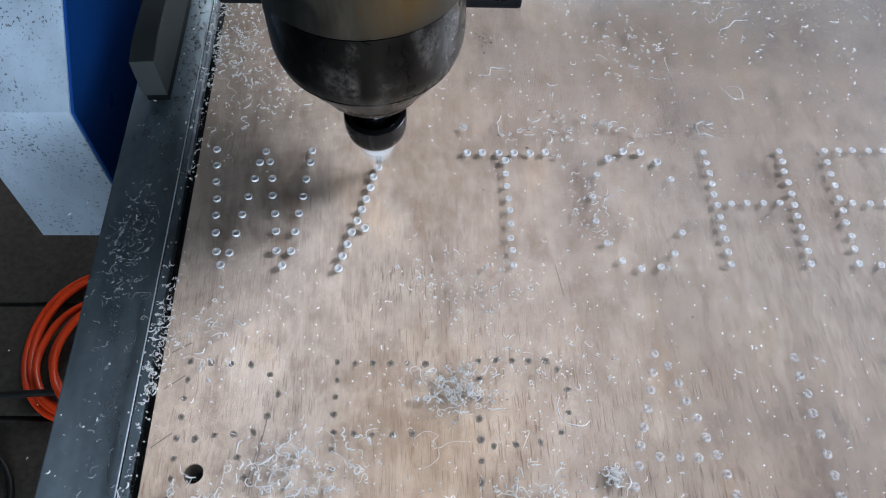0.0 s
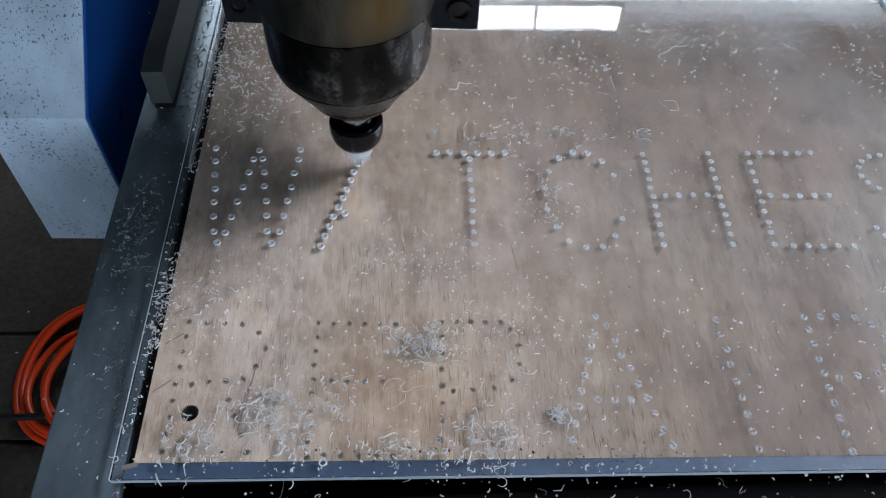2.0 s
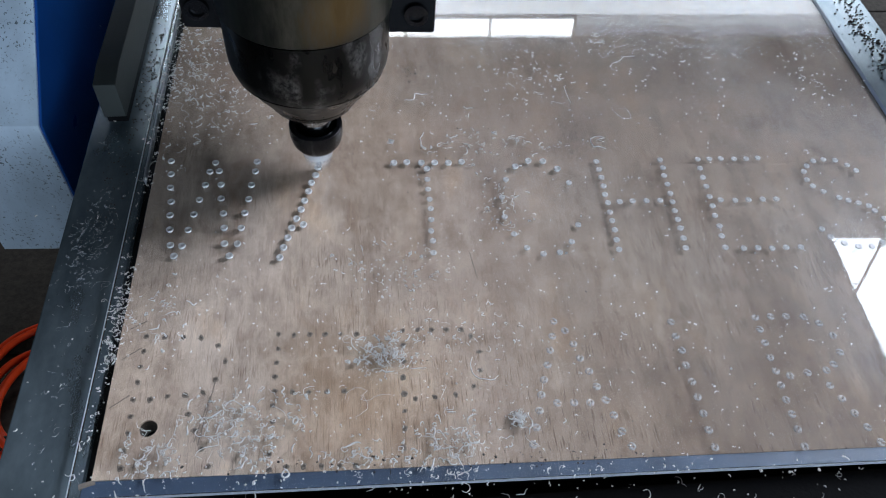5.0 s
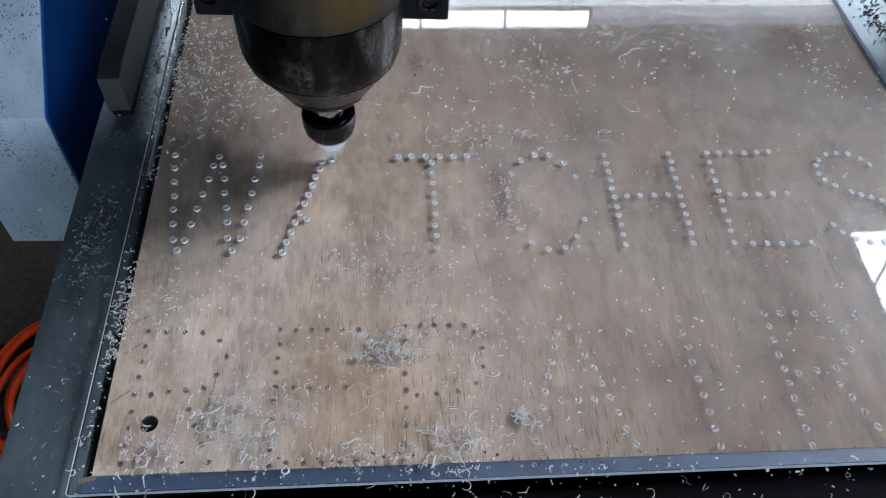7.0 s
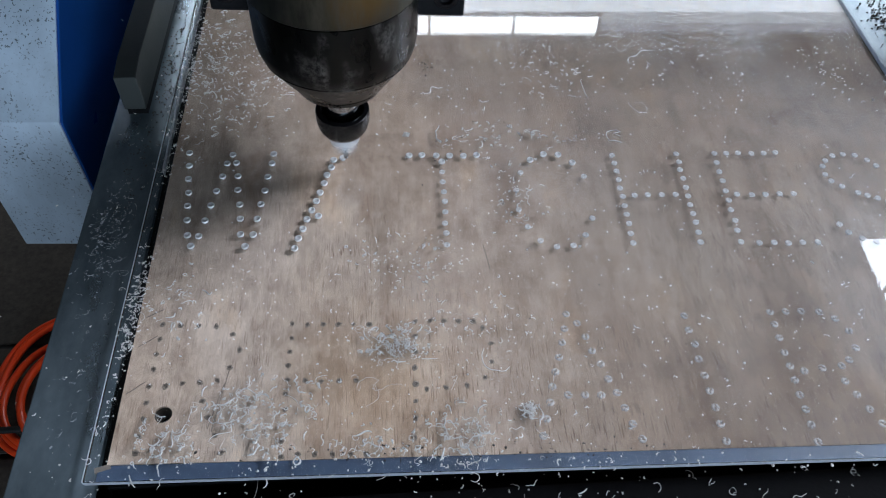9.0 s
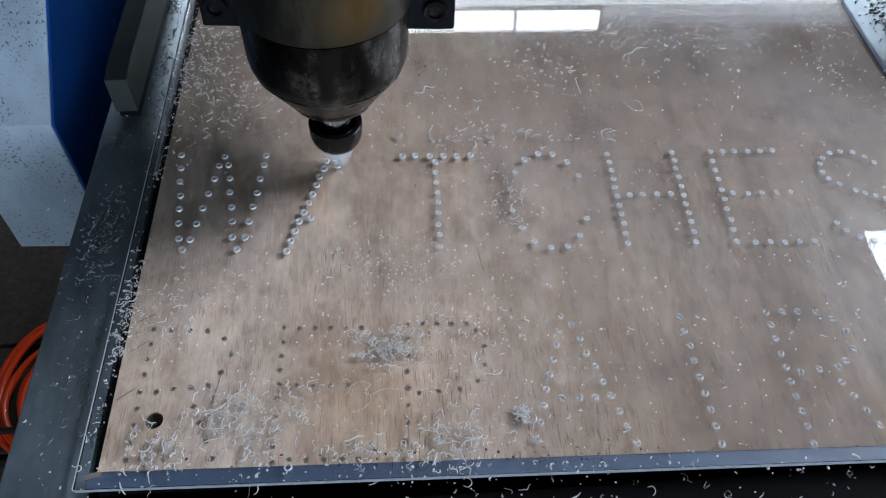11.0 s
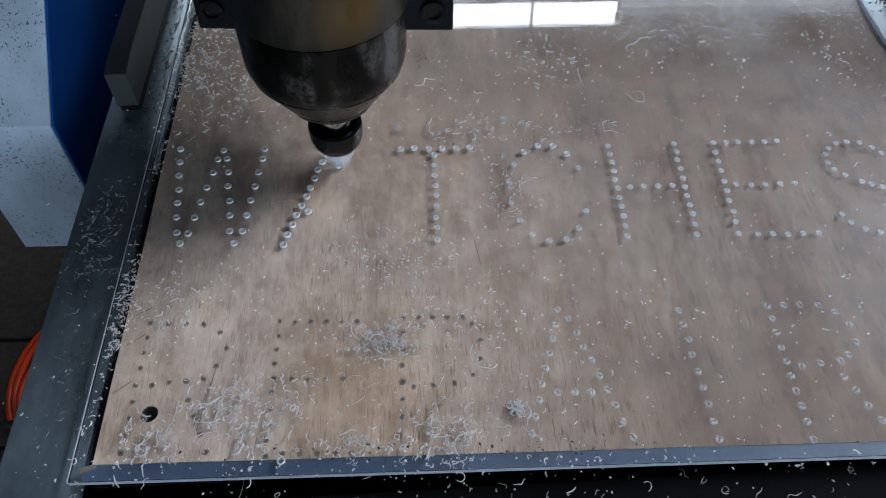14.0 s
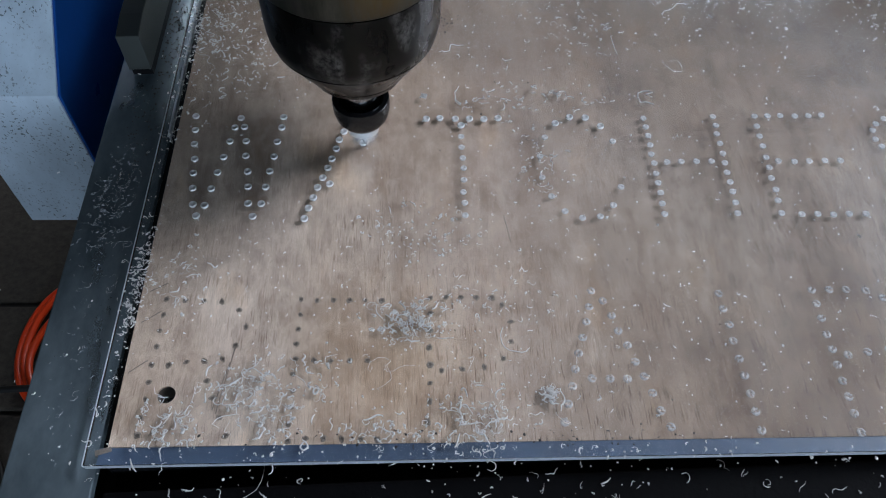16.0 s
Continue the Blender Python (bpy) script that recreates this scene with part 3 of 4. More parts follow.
INV_SHEET, INV_BOARD = SHEET_M.inverted(), BOARD_M.inverted()
_r = random.Random(11)


def drill(x, y, kind="open"):
    """One hole at a place of the sheet, with its mark in the board below."""
    x, y = x + _r.uniform(-0.0005, 0.0005), y + _r.uniform(-0.0005, 0.0005)
    made = None
    if kind != "mark":
        made = new("drilled_hole", FAINT if kind == "worn" else HOLE_MILKY if x > 0.17 or (x > 0.05 and y < 0.29) else HOLE)
        made.parent = SHEET
        made.matrix_local = INV_SHEET @ pose(x, y, 0, 0, 0, _r.uniform(0, 360))
    if kind != "open":
        mark = new("drill_mark", _r.choice(MARKS) if kind == "mark" else DOT)
        mark.parent = BOARD
        mark.matrix_local = INV_BOARD @ pose(x, y, LIFT, 0, 0, _r.uniform(0, 360)) @ Matrix.Diagonal((_r.uniform(0.62, 0.98), _r.uniform(0.62, 0.98), 1, 1))
    return made


def stroke(x0, y0, x1, y1, n, kind="open", first=0):
    for k in range(first, n):
        s = k / (n - 1)
        drill(x0 + (x1 - x0) * s, y0 + (y1 - y0) * s, kind)


def arc(cx, cy, rx, ry, a0, a1, n, kind="open"):
    for k in range(n):
        a = radians(a0 + (a1 - a0) * k / (n - 1))
        drill(cx + rx * math.cos(a), cy + ry * math.sin(a), kind)


def upper_word():
    stroke(-0.1300, 0.304, -0.1168, 0.223, 7)
    drill(-0.1122, 0.2135)
    stroke(-0.1085, 0.2225, -0.1003, 0.293, 6)
    drill(-0.0970, 0.3025)
    stroke(-0.0933, 0.293, -0.0800, 0.224, 6)
    drill(-0.0760, 0.2135)
    stroke(-0.0712, 0.224, -0.0672, 0.293, 6)
    drill(-0.0665, 0.3030)
    stroke(-0.042, 0.2115, -0.0248, 0.2805, 9)
    drill(-0.0278, 0.2400)
    stroke(0.035, 0.301, 0.086, 0.301, 6)
    stroke(0.060, 0.294, 0.062, 0.214, 9)
    arc(0.1405, 0.257, 0.0275, 0.0458, 28, 335, 14)
    stroke(0.189, 0.3015, 0.191, 0.215, 11)
    stroke(0.238, 0.3025, 0.238, 0.216, 11)
    stroke(0.199, 0.260, 0.229, 0.260, 4)
    stroke(0.267, 0.3025, 0.266, 0.216, 10)
    stroke(0.267, 0.3025, 0.3145, 0.3035, 6, first=1)
    stroke(0.274, 0.260, 0.316, 0.261, 5)
    stroke(0.268, 0.214, 0.319, 0.215, 6, first=1)
    arc(0.3665, 0.283, 0.0215, 0.0185, 20, 235, 10)
    stroke(0.3635, 0.262, 0.3830, 0.2535, 4)
    arc(0.365, 0.236, 0.0250, 0.0212, 35, -168, 10)


def lower_word():
    k = "mark"
    stroke(-0.120, 0.151, -0.117, 0.064, 9, k)
    stroke(-0.120, 0.151, -0.085, 0.150, 4, k, 1)
    arc(-0.0835, 0.131, 0.0148, 0.0170, 50, -42, 3, k)
    stroke(-0.109, 0.1075, -0.079, 0.1105, 4, k)
    stroke(-0.085, 0.097, -0.069, 0.064, 4, k)
    stroke(-0.0375, 0.151, -0.035, 0.061, 10, k)
    stroke(-0.0375, 0.151, 0.011, 0.151, 6, k, 1)
    stroke(-0.0255, 0.110, 0.005, 0.110, 4, k)
    stroke(-0.035, 0.063, 0.014, 0.063, 6, k, 1)
    stroke(0.041, 0.153, 0.041, 0.073, 8, k)
    stroke(0.041, 0.153, 0.078, 0.153, 5, k, 1)
    arc(0.074, 0.1295, 0.0148, 0.0230, 50, -50, 4, k)
    stroke(0.048, 0.104, 0.072, 0.106, 3, k)
    k = "worn"
    stroke(0.138, 0.156, 0.115, 0.072, 9, k)
    stroke(0.144, 0.149, 0.172, 0.069, 9, k)
    stroke(0.132, 0.098, 0.152, 0.098, 3, k)
    stroke(0.214, 0.154, 0.220, 0.068, 9, k)
    stroke(0.270, 0.157, 0.2725, 0.067, 10, k)
    stroke(0.269, 0.157, 0.302, 0.157, 4, k, 1)
    arc(0.301, 0.1365, 0.0165, 0.0185, 55, -60, 4, k)
    stroke(0.279, 0.1135, 0.303, 0.1165, 3, k)
    stroke(0.302, 0.106, 0.319, 0.068, 5, k)
    arc(0.378, 0.138, 0.020, 0.018, 15, 245, 7, k)
    arc(0.380, 0.093, 0.022, 0.022, 85, -165, 7, k)


upper_word()
lower_word()

# holes that the router drills one after another: place, and when the bit comes through
DRILLED = [(-0.0225, 0.2885, 0.3), (-0.0213, 0.2965, 3.4), (-0.0145, 0.2985, 6.6), (-0.0122, 0.2915, 9.6), (-0.0100, 0.2845, 12.5), (-0.0082, 0.2775, 15.6)]
FRESH = [drill(x, y) for x, y, t in DRILLED]


# ---- clamp bar and gantry ----
def prism(outline, x0, x1):
    """Solid with a (y, z) outline, from x0 to x1."""
    bm = bmesh.new()
    a = [bm.verts.new((x0, y, z)) for y, z in outline]
    b = [bm.verts.new((x1, y, z)) for y, z in outline]
    bm.faces.new(a)
    bm.faces.new(b)
    for k in range(len(a)):
        j = (k + 1) % len(a)
        bm.faces.new((a[k], a[j], b[j], b[k]))
    bmesh.ops.recalc_face_normals(bm, faces=bm.faces)
    bmesh.ops.bevel(bm, geom=list(bm.edges), offset=0.0005, segments=1, affect="EDGES")
    return bm


def clamp_bar():
    m = pose(-0.1865, 0.352, -0.0024, 0, 0, 2.6)
    bar = empty("clamp_bar", m)
    tagged(bar, "oiled grey steel clamp bar lying on the side rail", "clamp bar")
    # the top slopes down to the sawn end
    part("bar", prism([(0, 0.004), (0, 0.0350), (0.022, 0.0385), (0.42, 0.0385), (0.42, 0.004)], -0.0028, 0.0140), CLAMP, bar)
    part("foot", box(-0.0020, 0.0132, 0.003, 0.41, -0.0031, 0.004), BLACK, bar)


clamp_bar()


GANTRY_HOME = 0.2885


def gantry():
    g = empty("gantry", pose(0, GANTRY_HOME, 0))
    tagged(g, "router gantry with white front covers and blue side plates", "gantry")
    f = 0.350 - GANTRY_HOME
    side = [(f, -0.166), (f, -0.013), (f + 0.071, 0.053), (f + 0.16, 0.15), (f + 0.36, 0.15), (f + 0.36, -0.10), (f + 0.17, -0.166)]
    for x0, x1, s in ((-0.332, -0.2465, 1), (0.860, 0.945, -1)):
        leg = part("leg_cover", prism(side, x0, x1), WHITE, g, "white painted leg cover, flecked with dirt")
        xs = (x1, x1 + 0.0022) if s > 0 else (x0 - 0.0022, x0)
        part("side_plate", prism([(y + 0.0012, z - 0.0010) for y, z in side], *xs), BLUE, g, "blue painted side plate")
        # out of view; added in black so that the sheet reflects no blue here
        part("leg_column", box(x0, x1, f + 0.170, f + 0.36, 0.149, 0.40, 0.003), BLACK, g, "unseen upper column, black to keep its reflection dark")
        part("cover_seam", box(x0 + 0.03, x0 + 0.058, f + 0.0005, f + 0.004, -0.0135, -0.0125), BLACK, leg)
    part("beam", box(-0.246, 0.860, f + 0.190, f + 0.2385, 0.175, 0.25, 0.004), BLACK, g)
    part("beam_cover", box(-0.172, 0.840, f + 0.190, f + 0.2385, 0.0975, 0.174, 0.003), BLACK, g, "black lower cover of the beam")
    return g


GANTRY = gantry()


def spindle():
    s = empty("router_spindle", pose(*DRILLED[0][:2], 0))
    tagged(s, "dark stained steel router spindle in a black bracket, drilling", "router spindle")
    part("nose", lathe([(0.0, 0.0725), (0.0262, 0.0725), (0.0290, 0.0735), (0.0306, 0.0770), (0.0306, 0.0782), (0.0294, 0.0784), (0.0294, 0.0793), (0.0326, 0.0796), (0.0340, 0.0822), (0.0405, 0.0912), (0.0474, 0.1022), (0.0484, 0.1028), (0.0484, 0.1038), (0.0503, 0.1085), (0.0512, 0.1140), (0.0516, 0.1480), (0.0495, 0.1488), (0.0, 0.1490)], 72), SEAM, s, "", 13)
    part("body", lathe([(0.0, 0.1492), (0.0522, 0.1492), (0.0532, 0.1504), (0.0535, 0.30), (0.0, 0.30)], 72), SPINDLE, s, "steel spindle body stained olive and brass", 40)
    part("collet_nut", lathe([(0.0050, 0.0275), (0.0108, 0.0275), (0.0145, 0.0292), (0.0172, 0.0335), (0.0184, 0.0385), (0.0188, 0.0435), (0.0186, 0.0480), (0.0178, 0.0486), (0.0148, 0.0484), (0.0142, 0.0460), (0.0140, 0.0420), (0.0, 0.0420)], 48), NUT, s, "glossy black collet nut", 50)
    part("shaft", lathe([(0.0, 0.0422), (0.0118, 0.0422), (0.0120, 0.0720), (0.0, 0.0720)], 40), CHROME, s, "bright steel spindle shaft")
    drill_bit = part("drill_bit", lathe([(0.0, 0.0), (0.0016, 0.0014), (0.0017, 0.0200), (0.0019, 0.0290), (0.0, 0.0290)], 20), CHROME, s)
    # swarf that spins with the bit
    for k, (top, low) in enumerate(((0.0112, 0.0080), (0.0088, 0.0060), (0.0060, 0.0042), (0.0036, 0.0030))):
        prof = [(low * 0.75, 0.0050 + 0.0008 * k), (low, 0.0080), (low + (top - low) * 0.5, 0.0150), (top, 0.0225), (top, 0.0275)]
        wound = part("wound_swarf", lathe(prof, 32), HAZE, s, "cloudy white swarf wound round the bit", 60)
    bracket = part("bracket", box(-0.077, 0.080, 0.004, 0.11, 0.122, 0.30, 0.002), BLACK, s, "black clamping bracket")
    for bx in (-0.066, 0.068):
        bm = lathe([(0.0, 0.0), (0.0068, 0.0), (0.0075, 0.0012), (0.0075, 0.004), (0.0048, 0.004), (0.0045, 0.0015), (0.0, 0.0015)], 24)
        bm.transform(pose(bx, 0.004, 0.1375, 90, 0, 0))
        part("bolt", bm, NUT, bracket)
    part("slide_plate", box(-0.09, 0.09, 0.11, 0.249, 0.19, 0.40, 0.003), BLACK, s)
    return s


SPINDLE_OB = spindle()


# ---- hose and cables on the floor ----
def line_thing(name, points, r, material, label, category, sides=12):
    cu = bpy.data.curves.new(name, "CURVE")
    cu.dimensions, cu.bevel_depth, cu.bevel_resolution, cu.resolution_u = "3D", r, 4, 10
    sp = cu.splines.new("NURBS")
    sp.points.add(len(points) - 1)
    for q, (x, y, z) in zip(sp.points, points):
        q.co = (x, y, z, 1)
    sp.order_u, sp.use_endpoint_u = 4, True
    ob = new(name, cu)
    dg = bpy.context.evaluated_depsgraph_get()
    me = bpy.data.meshes.new_from_object(ob.evaluated_get(dg))
    bpy.data.objects.remove(ob)
    me.materials.append(material)
    for f in me.polygons:
        f.use_smooth = True
    return tagged(new(name, me), label, category)


def air_hose():
    z = FLOOR_Z + 0.007
    loops = [(-0.600, 0.590, 0.125, 0.152), (-0.600, 0.588, 0.111, 0.140), (-0.590, 0.562, 0.104, 0.112), (-0.580, 0.566, 0.084, 0.094), (-0.585, 0.560, 0.072, 0.100), (-0.58, 0.56, 0.07, 0.10)]
    pts, per = [], 14
    for k in range(per * 5 + 1):
        u = k / per
        lo, f = loops[min(int(u), 4)], u - min(int(u), 4)
        cx, cy, rx, ry = (p + (q - p) * max(0.0, 2 * f - 1) for p, q in zip(lo, loops[min(int(u), 4) + 1]))
        a = radians(60 + u * 360)
        pts.append((cx + rx * math.cos(a), cy + ry * math.sin(a), z + 0.006 * u + 0.003 * math.sin(k * 2.3)))
    pts += [(-0.62, 0.50, z), (-0.640, 0.455, z), (-0.61, 0.41, z), (-0.50, 0.36, z), (-0.38, 0.30, z)]
    line_thing("air_hose", pts, 0.0068, HOSE, "coiled orange air hose on the concrete floor", "hose")


air_hose()
line_thing("power_cable", [(-1.6, 0.42, FLOOR_Z + 0.03), (-1.0, 0.47, FLOOR_Z + 0.03), (-0.76, 0.474, FLOOR_Z + 0.034), (-0.64, 0.488, FLOOR_Z + 0.036), (-0.4, 0.5, FLOOR_Z + 0.01), (0.02, 0.5, FLOOR_Z + 0.006)], 0.006, CABLE, "black power cable across the concrete floor", "cable")
line_thing("power_cable", [(-1.5, 0.62, FLOOR_Z + 0.006), (-0.9, 0.50, FLOOR_Z + 0.006), (-0.73, 0.397, FLOOR_Z + 0.006), (-0.68, 0.365, FLOOR_Z + 0.006), (-0.655, 0.28, FLOOR_Z + 0.006), (-0.66, 0.0, FLOOR_Z + 0.006)], 0.006, CABLE, "black power cable across the concrete floor", "cable")


# ---- swarf ----
def curl(rng, x, y, z, size, r, v, fc, loops=None, lift=0.4):
    """One curled strand of swarf lying at (x, y, z)."""
    n = rng.randint(6, 15)
    a, bend = rng.uniform(0, 6.3), rng.uniform(-1, 1) * (loops or 1.0) * 6.0 / n
    step = size / n
    p, pts = Vector((x, y, z + r)), []
    for i in range(n):
        pts.append(p.copy())
        if rng.random() < 0.30:
            bend = rng.uniform(-1.5, 1.5) * (loops or 1.0)
        if rng.random() < 0.12:
            a += rng.uniform(-1.6, 1.6)
        a += bend * rng.uniform(0.4, 1.6)
        p = p + Vector((math.cos(a), math.sin(a), 0)) * step * rng.uniform(0.6, 1.4)
        p.z = z + r + lift * size * 0.18 * (math.sin(i * 1.3 + a) + 1) * 0.5 * (i / n)
    tube(v, fc, pts, r, 4)


def strewn(name, label, seed, spots, z, material=None, group=""):
    """spots: x, y, spread x, spread y, how many, size, thickness."""
    rng = random.Random(seed)
    v, fc = [], []
    for x, y, sx, sy, n, size, r in spots:
        for k in range(int(n * (2.0 if size > 0.0045 and r > 0.0003 and n > 10 else 1.2))):
            fine = 0.45 if rng.random() < 0.35 else 1.0
            px, py = x + rng.gauss(0, sx), y + rng.gauss(0, sy)
            curl(rng, px, py, z(px, py) if callable(z) else z, size * (rng.uniform(0.18, 0.8) if rng.random() < 0.65 else rng.uniform(0.8, 1.7)) * (1.6 - 0.6 * fine), r * rng.uniform(0.7, 1.5) * fine, v, fc, loops=rng.uniform(0.4, 2.0))
    return tagged(from_lists(name, v, fc, material or SWARF), label, "swarf", group, "stuff")


def swarf_everywhere():
    S, C = 0.0065, 0.0020
    strewn("swarf", "white curled acrylic swarf strewn over the sheet", 1, [
        (-0.128, 0.41, 0.009, 0.045, 90, S, 0.00048), (-0.105, 0.36, 0.014, 0.02, 34, S, 0.00048), (-0.085, 0.43, 0.022, 0.03, 40, S, 0.00045), (-0.075, 0.385, 0.012, 0.012, 24, S, 0.00042),
        (-0.115, 0.165, 0.012, 0.012, 26, 0.006, 0.00048), (-0.10, 0.068, 0.011, 0.008, 44, 0.008, 0.0004), (-0.06, 0.093, 0.010, 0.009, 54, 0.007, 0.00042),
        (-0.040, 0.075, 0.007, 0.012, 46, 0.007, 0.00042), (-0.02, 0.098, 0.008, 0.010, 22, 0.008, 0.00042), (0.03, 0.135, 0.009, 0.007, 70, 0.008, 0.0004),
        (0.07, 0.072, 0.012, 0.010, 60, 0.007, 0.00042), (0.02, 0.066, 0.014, 0.005, 30, 0.007, 0.00042), (0.108, 0.088, 0.0022, 0.003, 30, 0.006, 0.0004), (0.075, 0.15, 0.02, 0.010, 34, 0.005, 0.0004),
        (0.085, 0.325, 0.02, 0.02, 30, S, 0.0004), (0.15, 0.40, 0.018, 0.018, 34, S, 0.0004), (0.13, 0.32, 0.02, 0.006, 20, S, 0.0004), (0.04, 0.20, 0.02, 0.012, 54, 0.005, 0.00042),
        (0.11, 0.255, 0.010, 0.02, 34, 0.005, 0.0004), (0.26, 0.44, 0.05, 0.03, 30, S, 0.00036), (0.39, 0.40, 0.018, 0.03, 34, S, 0.00036), (0.35, 0.20, 0.05, 0.06, 16, S, 0.0003), (-0.08, 0.18, 0.02, 0.01, 16, 0.004, 0.0004),
        (0.15, 0.25, 0.16, 0.12, 170, 0.0032, 0.00034), (0.06, 0.12, 0.11, 0.05, 130, 0.0034, 0.00036), (0.1, 0.055, 0.13, 0.003, 60, 0.004, 0.0004),
        (0.05, 0.13, 0.10, 0.05, 240, C, 0.00042), (0.12, 0.36, 0.14, 0.07, 240, C, 0.00038), (-0.10, 0.40, 0.03, 0.05, 120, C, 0.00048), (0.30, 0.20, 0.08, 0.10, 130, 0.0016, 0.00032), (0.05, 0.05, 0.14, 0.003, 50, C, 0.0004),
    ], 0.0002)
    strewn("swarf", "long white acrylic strands lying loose on the sheet", 2, [
        (0.12, 0.33, 0.05, 0.03, 8, 0.028, 0.0004), (0.20, 0.40, 0.04, 0.03, 4, 0.026, 0.00036), (-0.08, 0.075, 0.03, 0.012, 9, 0.026, 0.00032),
        (0.02, 0.12, 0.03, 0.02, 8, 0.026, 0.00032), (0.07, 0.075, 0.02, 0.01, 6, 0.024, 0.00034), (-0.12, 0.36, 0.008, 0.03, 5, 0.02, 0.0004), (0.0, 0.06, 0.08, 0.003, 4, 0.018, 0.0004),
        (0.113, 0.078, 0.001, 0.001, 2, 0.016, 0.0004),
    ], 0.0004)
    strewn("swarf", "dark chips and crumbs lying on the acrylic sheet", 3, [
        (0.07, 0.31, 0.02, 0.02, 12, 0.0016, 0.0005), (0.05, 0.41, 0.004, 0.006, 16, 0.002, 0.0005), (0.08, 0.063, 0.07, 0.003, 60, 0.0018, 0.0005), (0.15, 0.2, 0.13, 0.1, 40, 0.0014, 0.0004), (0.30, 0.48, 0.04, 0.02, 14, 0.003, 0.0004),
    ], 0.0001, DARKCHIP)
    strewn("swarf", "fine white swarf lodged in the dark gap beside the board", 4, [
        (-0.139, 0.165, 0.003, 0.022, 90, 0.005, 0.00034), (-0.144, 0.30, 0.003, 0.05, 40, 0.004, 0.00034), (-0.148, 0.42, 0.004, 0.04, 90, 0.005, 0.00042), (-0.137, 0.10, 0.0025, 0.03, 30, 0.003, 0.00034),
    ], 0.0003)
    strewn("swarf", "pale swarf strewn along the aluminium side rail", 5, [
        (-0.176, 0.235, 0.007, 0.022, 190, 0.005, 0.00024), (-0.172, 0.16, 0.008, 0.04, 30, 0.005, 0.00018), (-0.165, 0.09, 0.007, 0.025, 34, 0.004, 0.0002), (-0.17, 0.31, 0.008, 0.02, 20, 0.005, 0.00022), (-0.168, 0.20, 0.006, 0.03, 5, 0.026, 0.00018),
    ], rail_top, THREAD)
    strewn("swarf", "dark chips strewn along the aluminium side rail", 6, [
        (-0.168, 0.43, 0.006, 0.05, 240, 0.0016, 0.0006), (-0.172, 0.30, 0.008, 0.03, 60, 0.0014, 0.0005),
    ], rail_top, DARKCHIP)
    strewn("swarf", "dark chips strewn along the far aluminium rail", 9, [(0.465, 0.47, 0.007, 0.05, 220, 0.0024, 0.0008)], RAIL_Z, DARKCHIP)
    strewn("swarf", "white swarf strewn over the black router bed", 7, [
        (0.06, 0.020, 0.11, 0.018, 110, 0.006, 0.00034), (0.20, 0.005, 0.10, 0.025, 80, 0.008, 0.00034), (0.10, 0.0, 0.10, 0.03, 9, 0.022, 0.00034), (0.1, 0.01, 0.15, 0.03, 120, 0.0018, 0.00034),
    ], -0.0172)
    strewn("swarf", "white swarf on top of the clamp bar", 8, [(-0.1835, 0.42, 0.0022, 0.03, 18, 0.004, 0.0003)], 0.0349)


swarf_everywhere()


def splinters():
    """Short dark cracks in the face of the board, and a loose sliver at its corner."""
    for x, y, length, angle in ((-0.0745, 0.098, 0.042, 84), (-0.0765, 0.094, 0.030, 80), (-0.126, 0.139, 0.013, 38), (-0.1265, 0.106, 0.013, 40), (-0.126, 0.160, 0.012, 32), (0.089, 0.205, 0.022, 100), (-0.107, 0.068, 0.011, 42)):
        bm = box(-length / 2, length / 2, -0.00028, 0.00028, -0.00575, -0.0054)
        bm.transform(INV_BOARD @ pose(x, y, LIFT, 0, 0, angle))
        part("crack", bm, CHAR, BOARD)
    bm = box(-0.0045, 0.0045, -0.0016, 0.0016, -0.0075, -0.0056, 0.0004)
    bm.transform(pose(-0.1335, 0.0555, LIFT, 0, 0, 18))
    tagged(part("wood_sliver", bm, CHAR), "small brown sliver of wood at the board's corner", "sliver")


splinters()


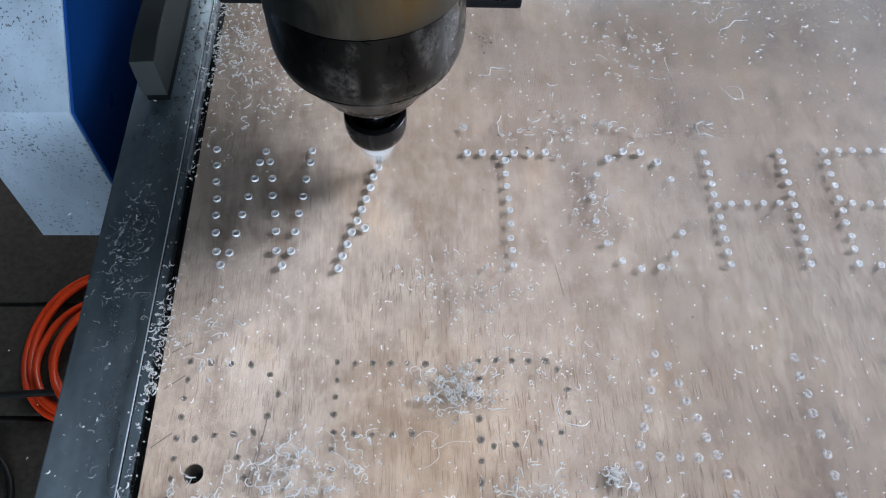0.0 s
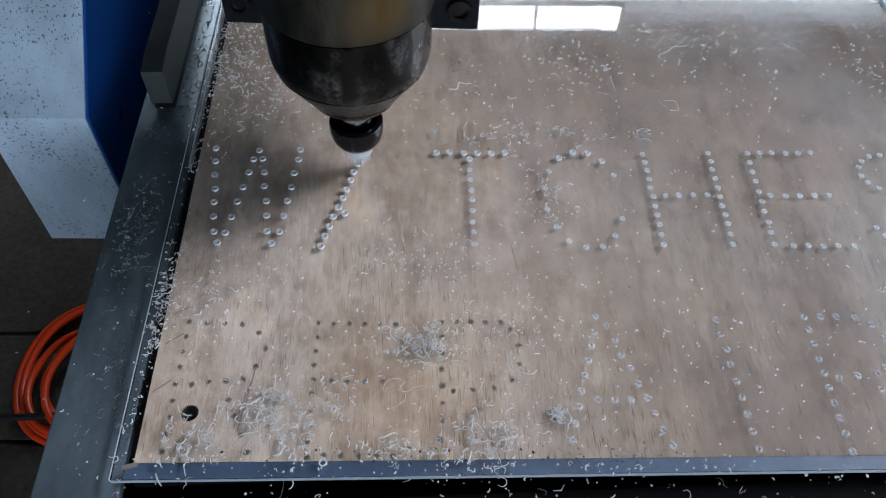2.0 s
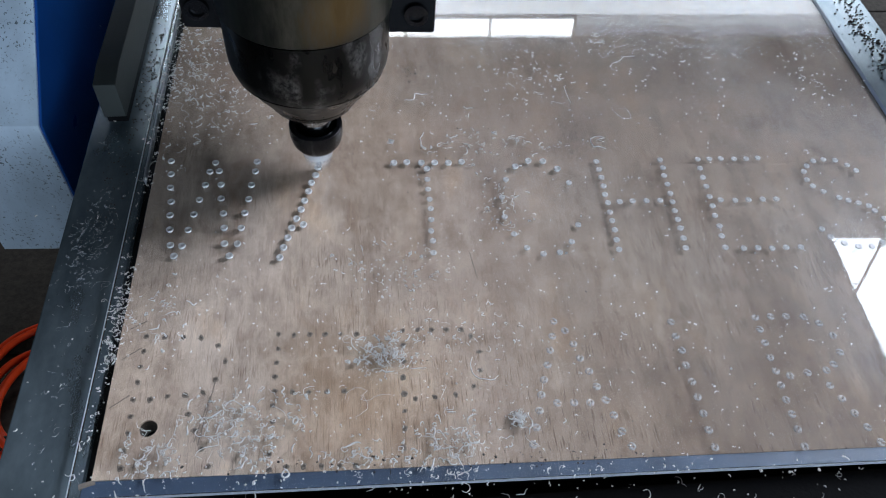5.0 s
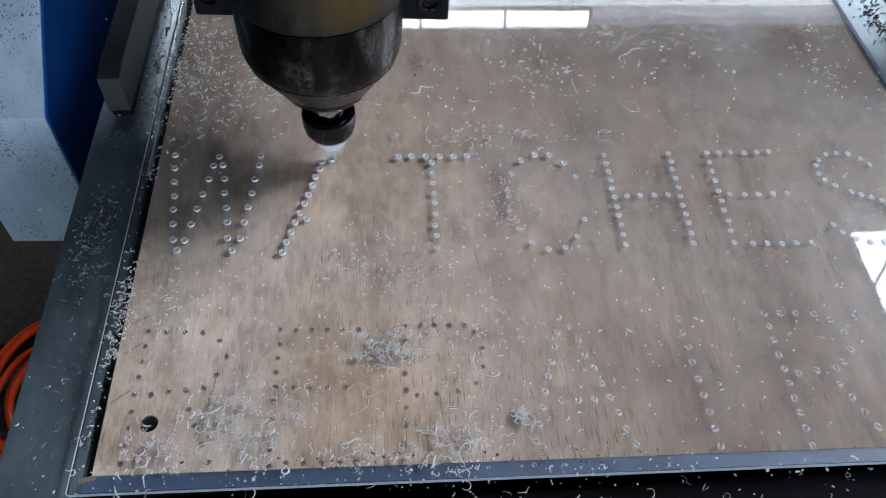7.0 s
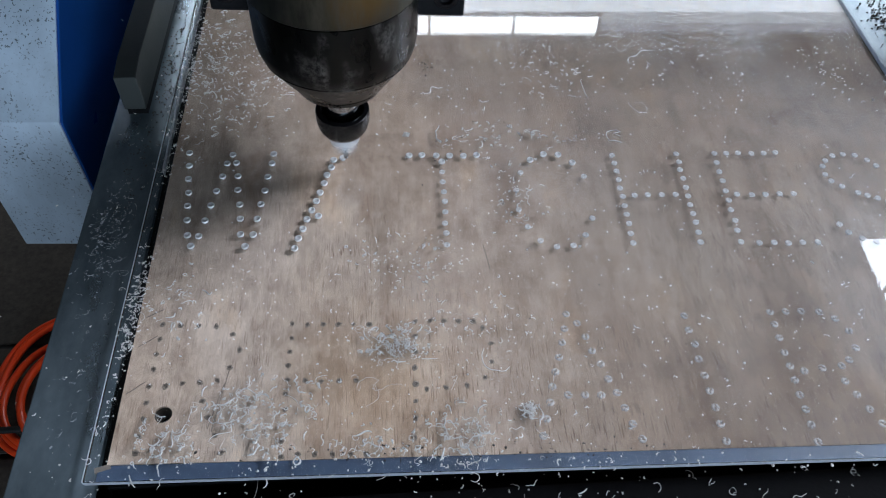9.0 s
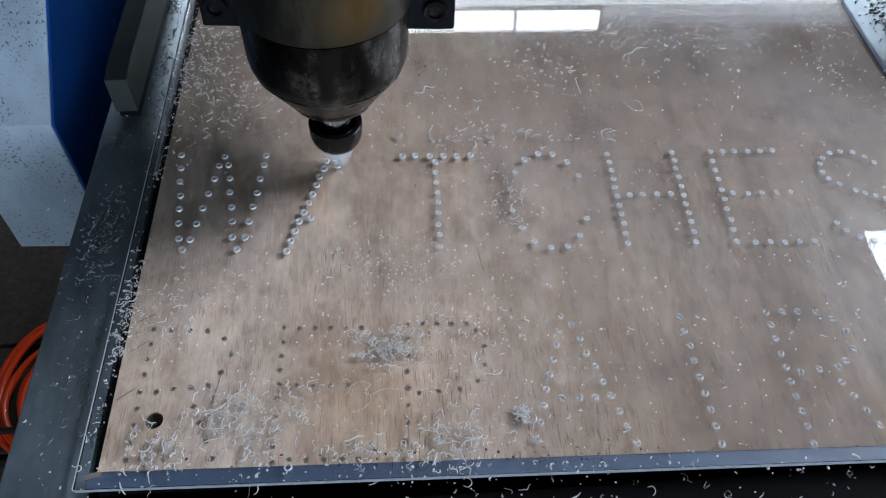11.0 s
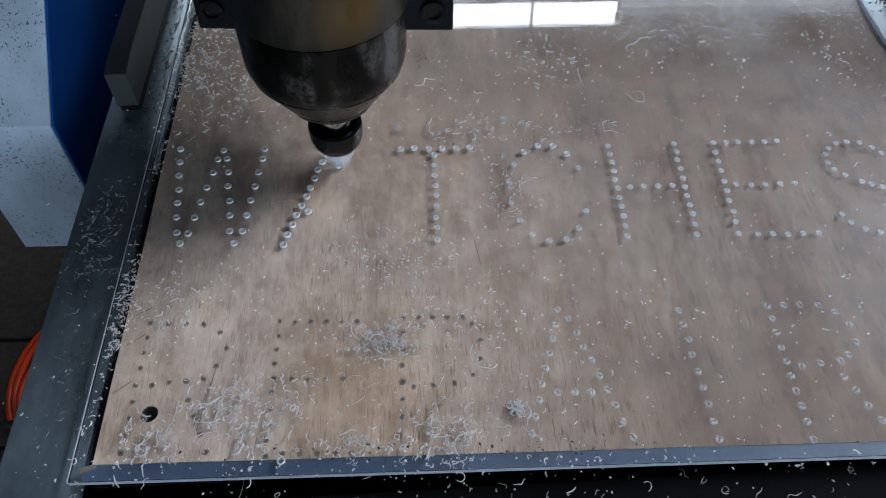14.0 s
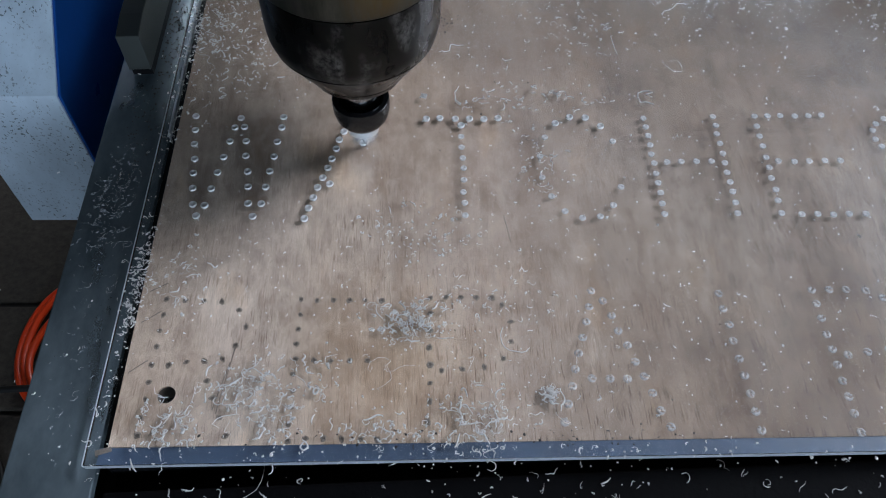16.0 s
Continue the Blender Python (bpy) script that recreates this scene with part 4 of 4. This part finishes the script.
# ---- what moves ----
def motions():
    places = [(x, y) for x, y, t in DRILLED]
    h1, h2, h3, h4, h5, h6 = places
    rows = [
        (0.0, h1, 0.0100), (0.5, h1, 0.0064), (1.0, h1, 0.0052), (1.5, h1, 0.0040), (2.0, h1, 0.0026), (2.2, h1, 0.0030), (2.4, h1, 0.0085), (2.6, h1, 0.0130),
        (2.8, h2, 0.0150), (3.0, h2, 0.0125), (3.2, h2, 0.0085), (3.5, h2, 0.0066), (4.0, h2, 0.0056), (4.2, h2, 0.0050), (5.2, h2, 0.0020), (5.5, h2, 0.0060), (5.7, h2, 0.0150),
        (5.9, h3, 0.0150), (6.2, h3, 0.0080), (6.5, h3, 0.0057), (7.0, h3, 0.0048), (7.5, h3, 0.0030), (8.0, h3, 0.0014), (8.3, h3, 0.0030), (8.5, h3, 0.0075), (8.8, h3, 0.0155),
        (9.0, h4, 0.0128), (9.2, h4, 0.0090), (9.6, h4, 0.0062), (10.6, h4, 0.0040), (11.3, h4, 0.0022), (11.5, h4, 0.0026), (11.7, h4, 0.0085), (11.9, h4, 0.0150),
        (12.05, h5, 0.0135), (12.2, h5, 0.0080), (12.5, h5, 0.0043), (13.0, h5, 0.0037), (13.5, h5, 0.0018), (14.0, h5, 0.0006), (14.5, h5, 0.0), (14.7, h5, 0.0050), (14.9, h5, 0.0145),
        (15.1, h6, 0.0130), (15.3, h6, 0.0080), (15.5, h6, 0.0060), (16.0, h6, 0.0015)]
    walk(SPINDLE_OB, [(t, pose(p[0] + 0.0010, p[1], up - 0.006, 0, 1.6, 0)) for t, p, up in rows])
    walk(GANTRY, [(t, pose(0, p[1], 0)) for t, p, up in rows])
    # each fresh rim is pushed up by the bit that drills it
    for ob, (x, y, t) in zip(FRESH, DRILLED):
        low, high = INV_SHEET @ pose(x, y, -0.0118), INV_SHEET @ pose(x, y, 0)
        walk(ob, [(0.0, low if t > 0.5 else high), (t, low if t > 0.5 else high), (t + 0.4, high), (16.0, high)])


motions()
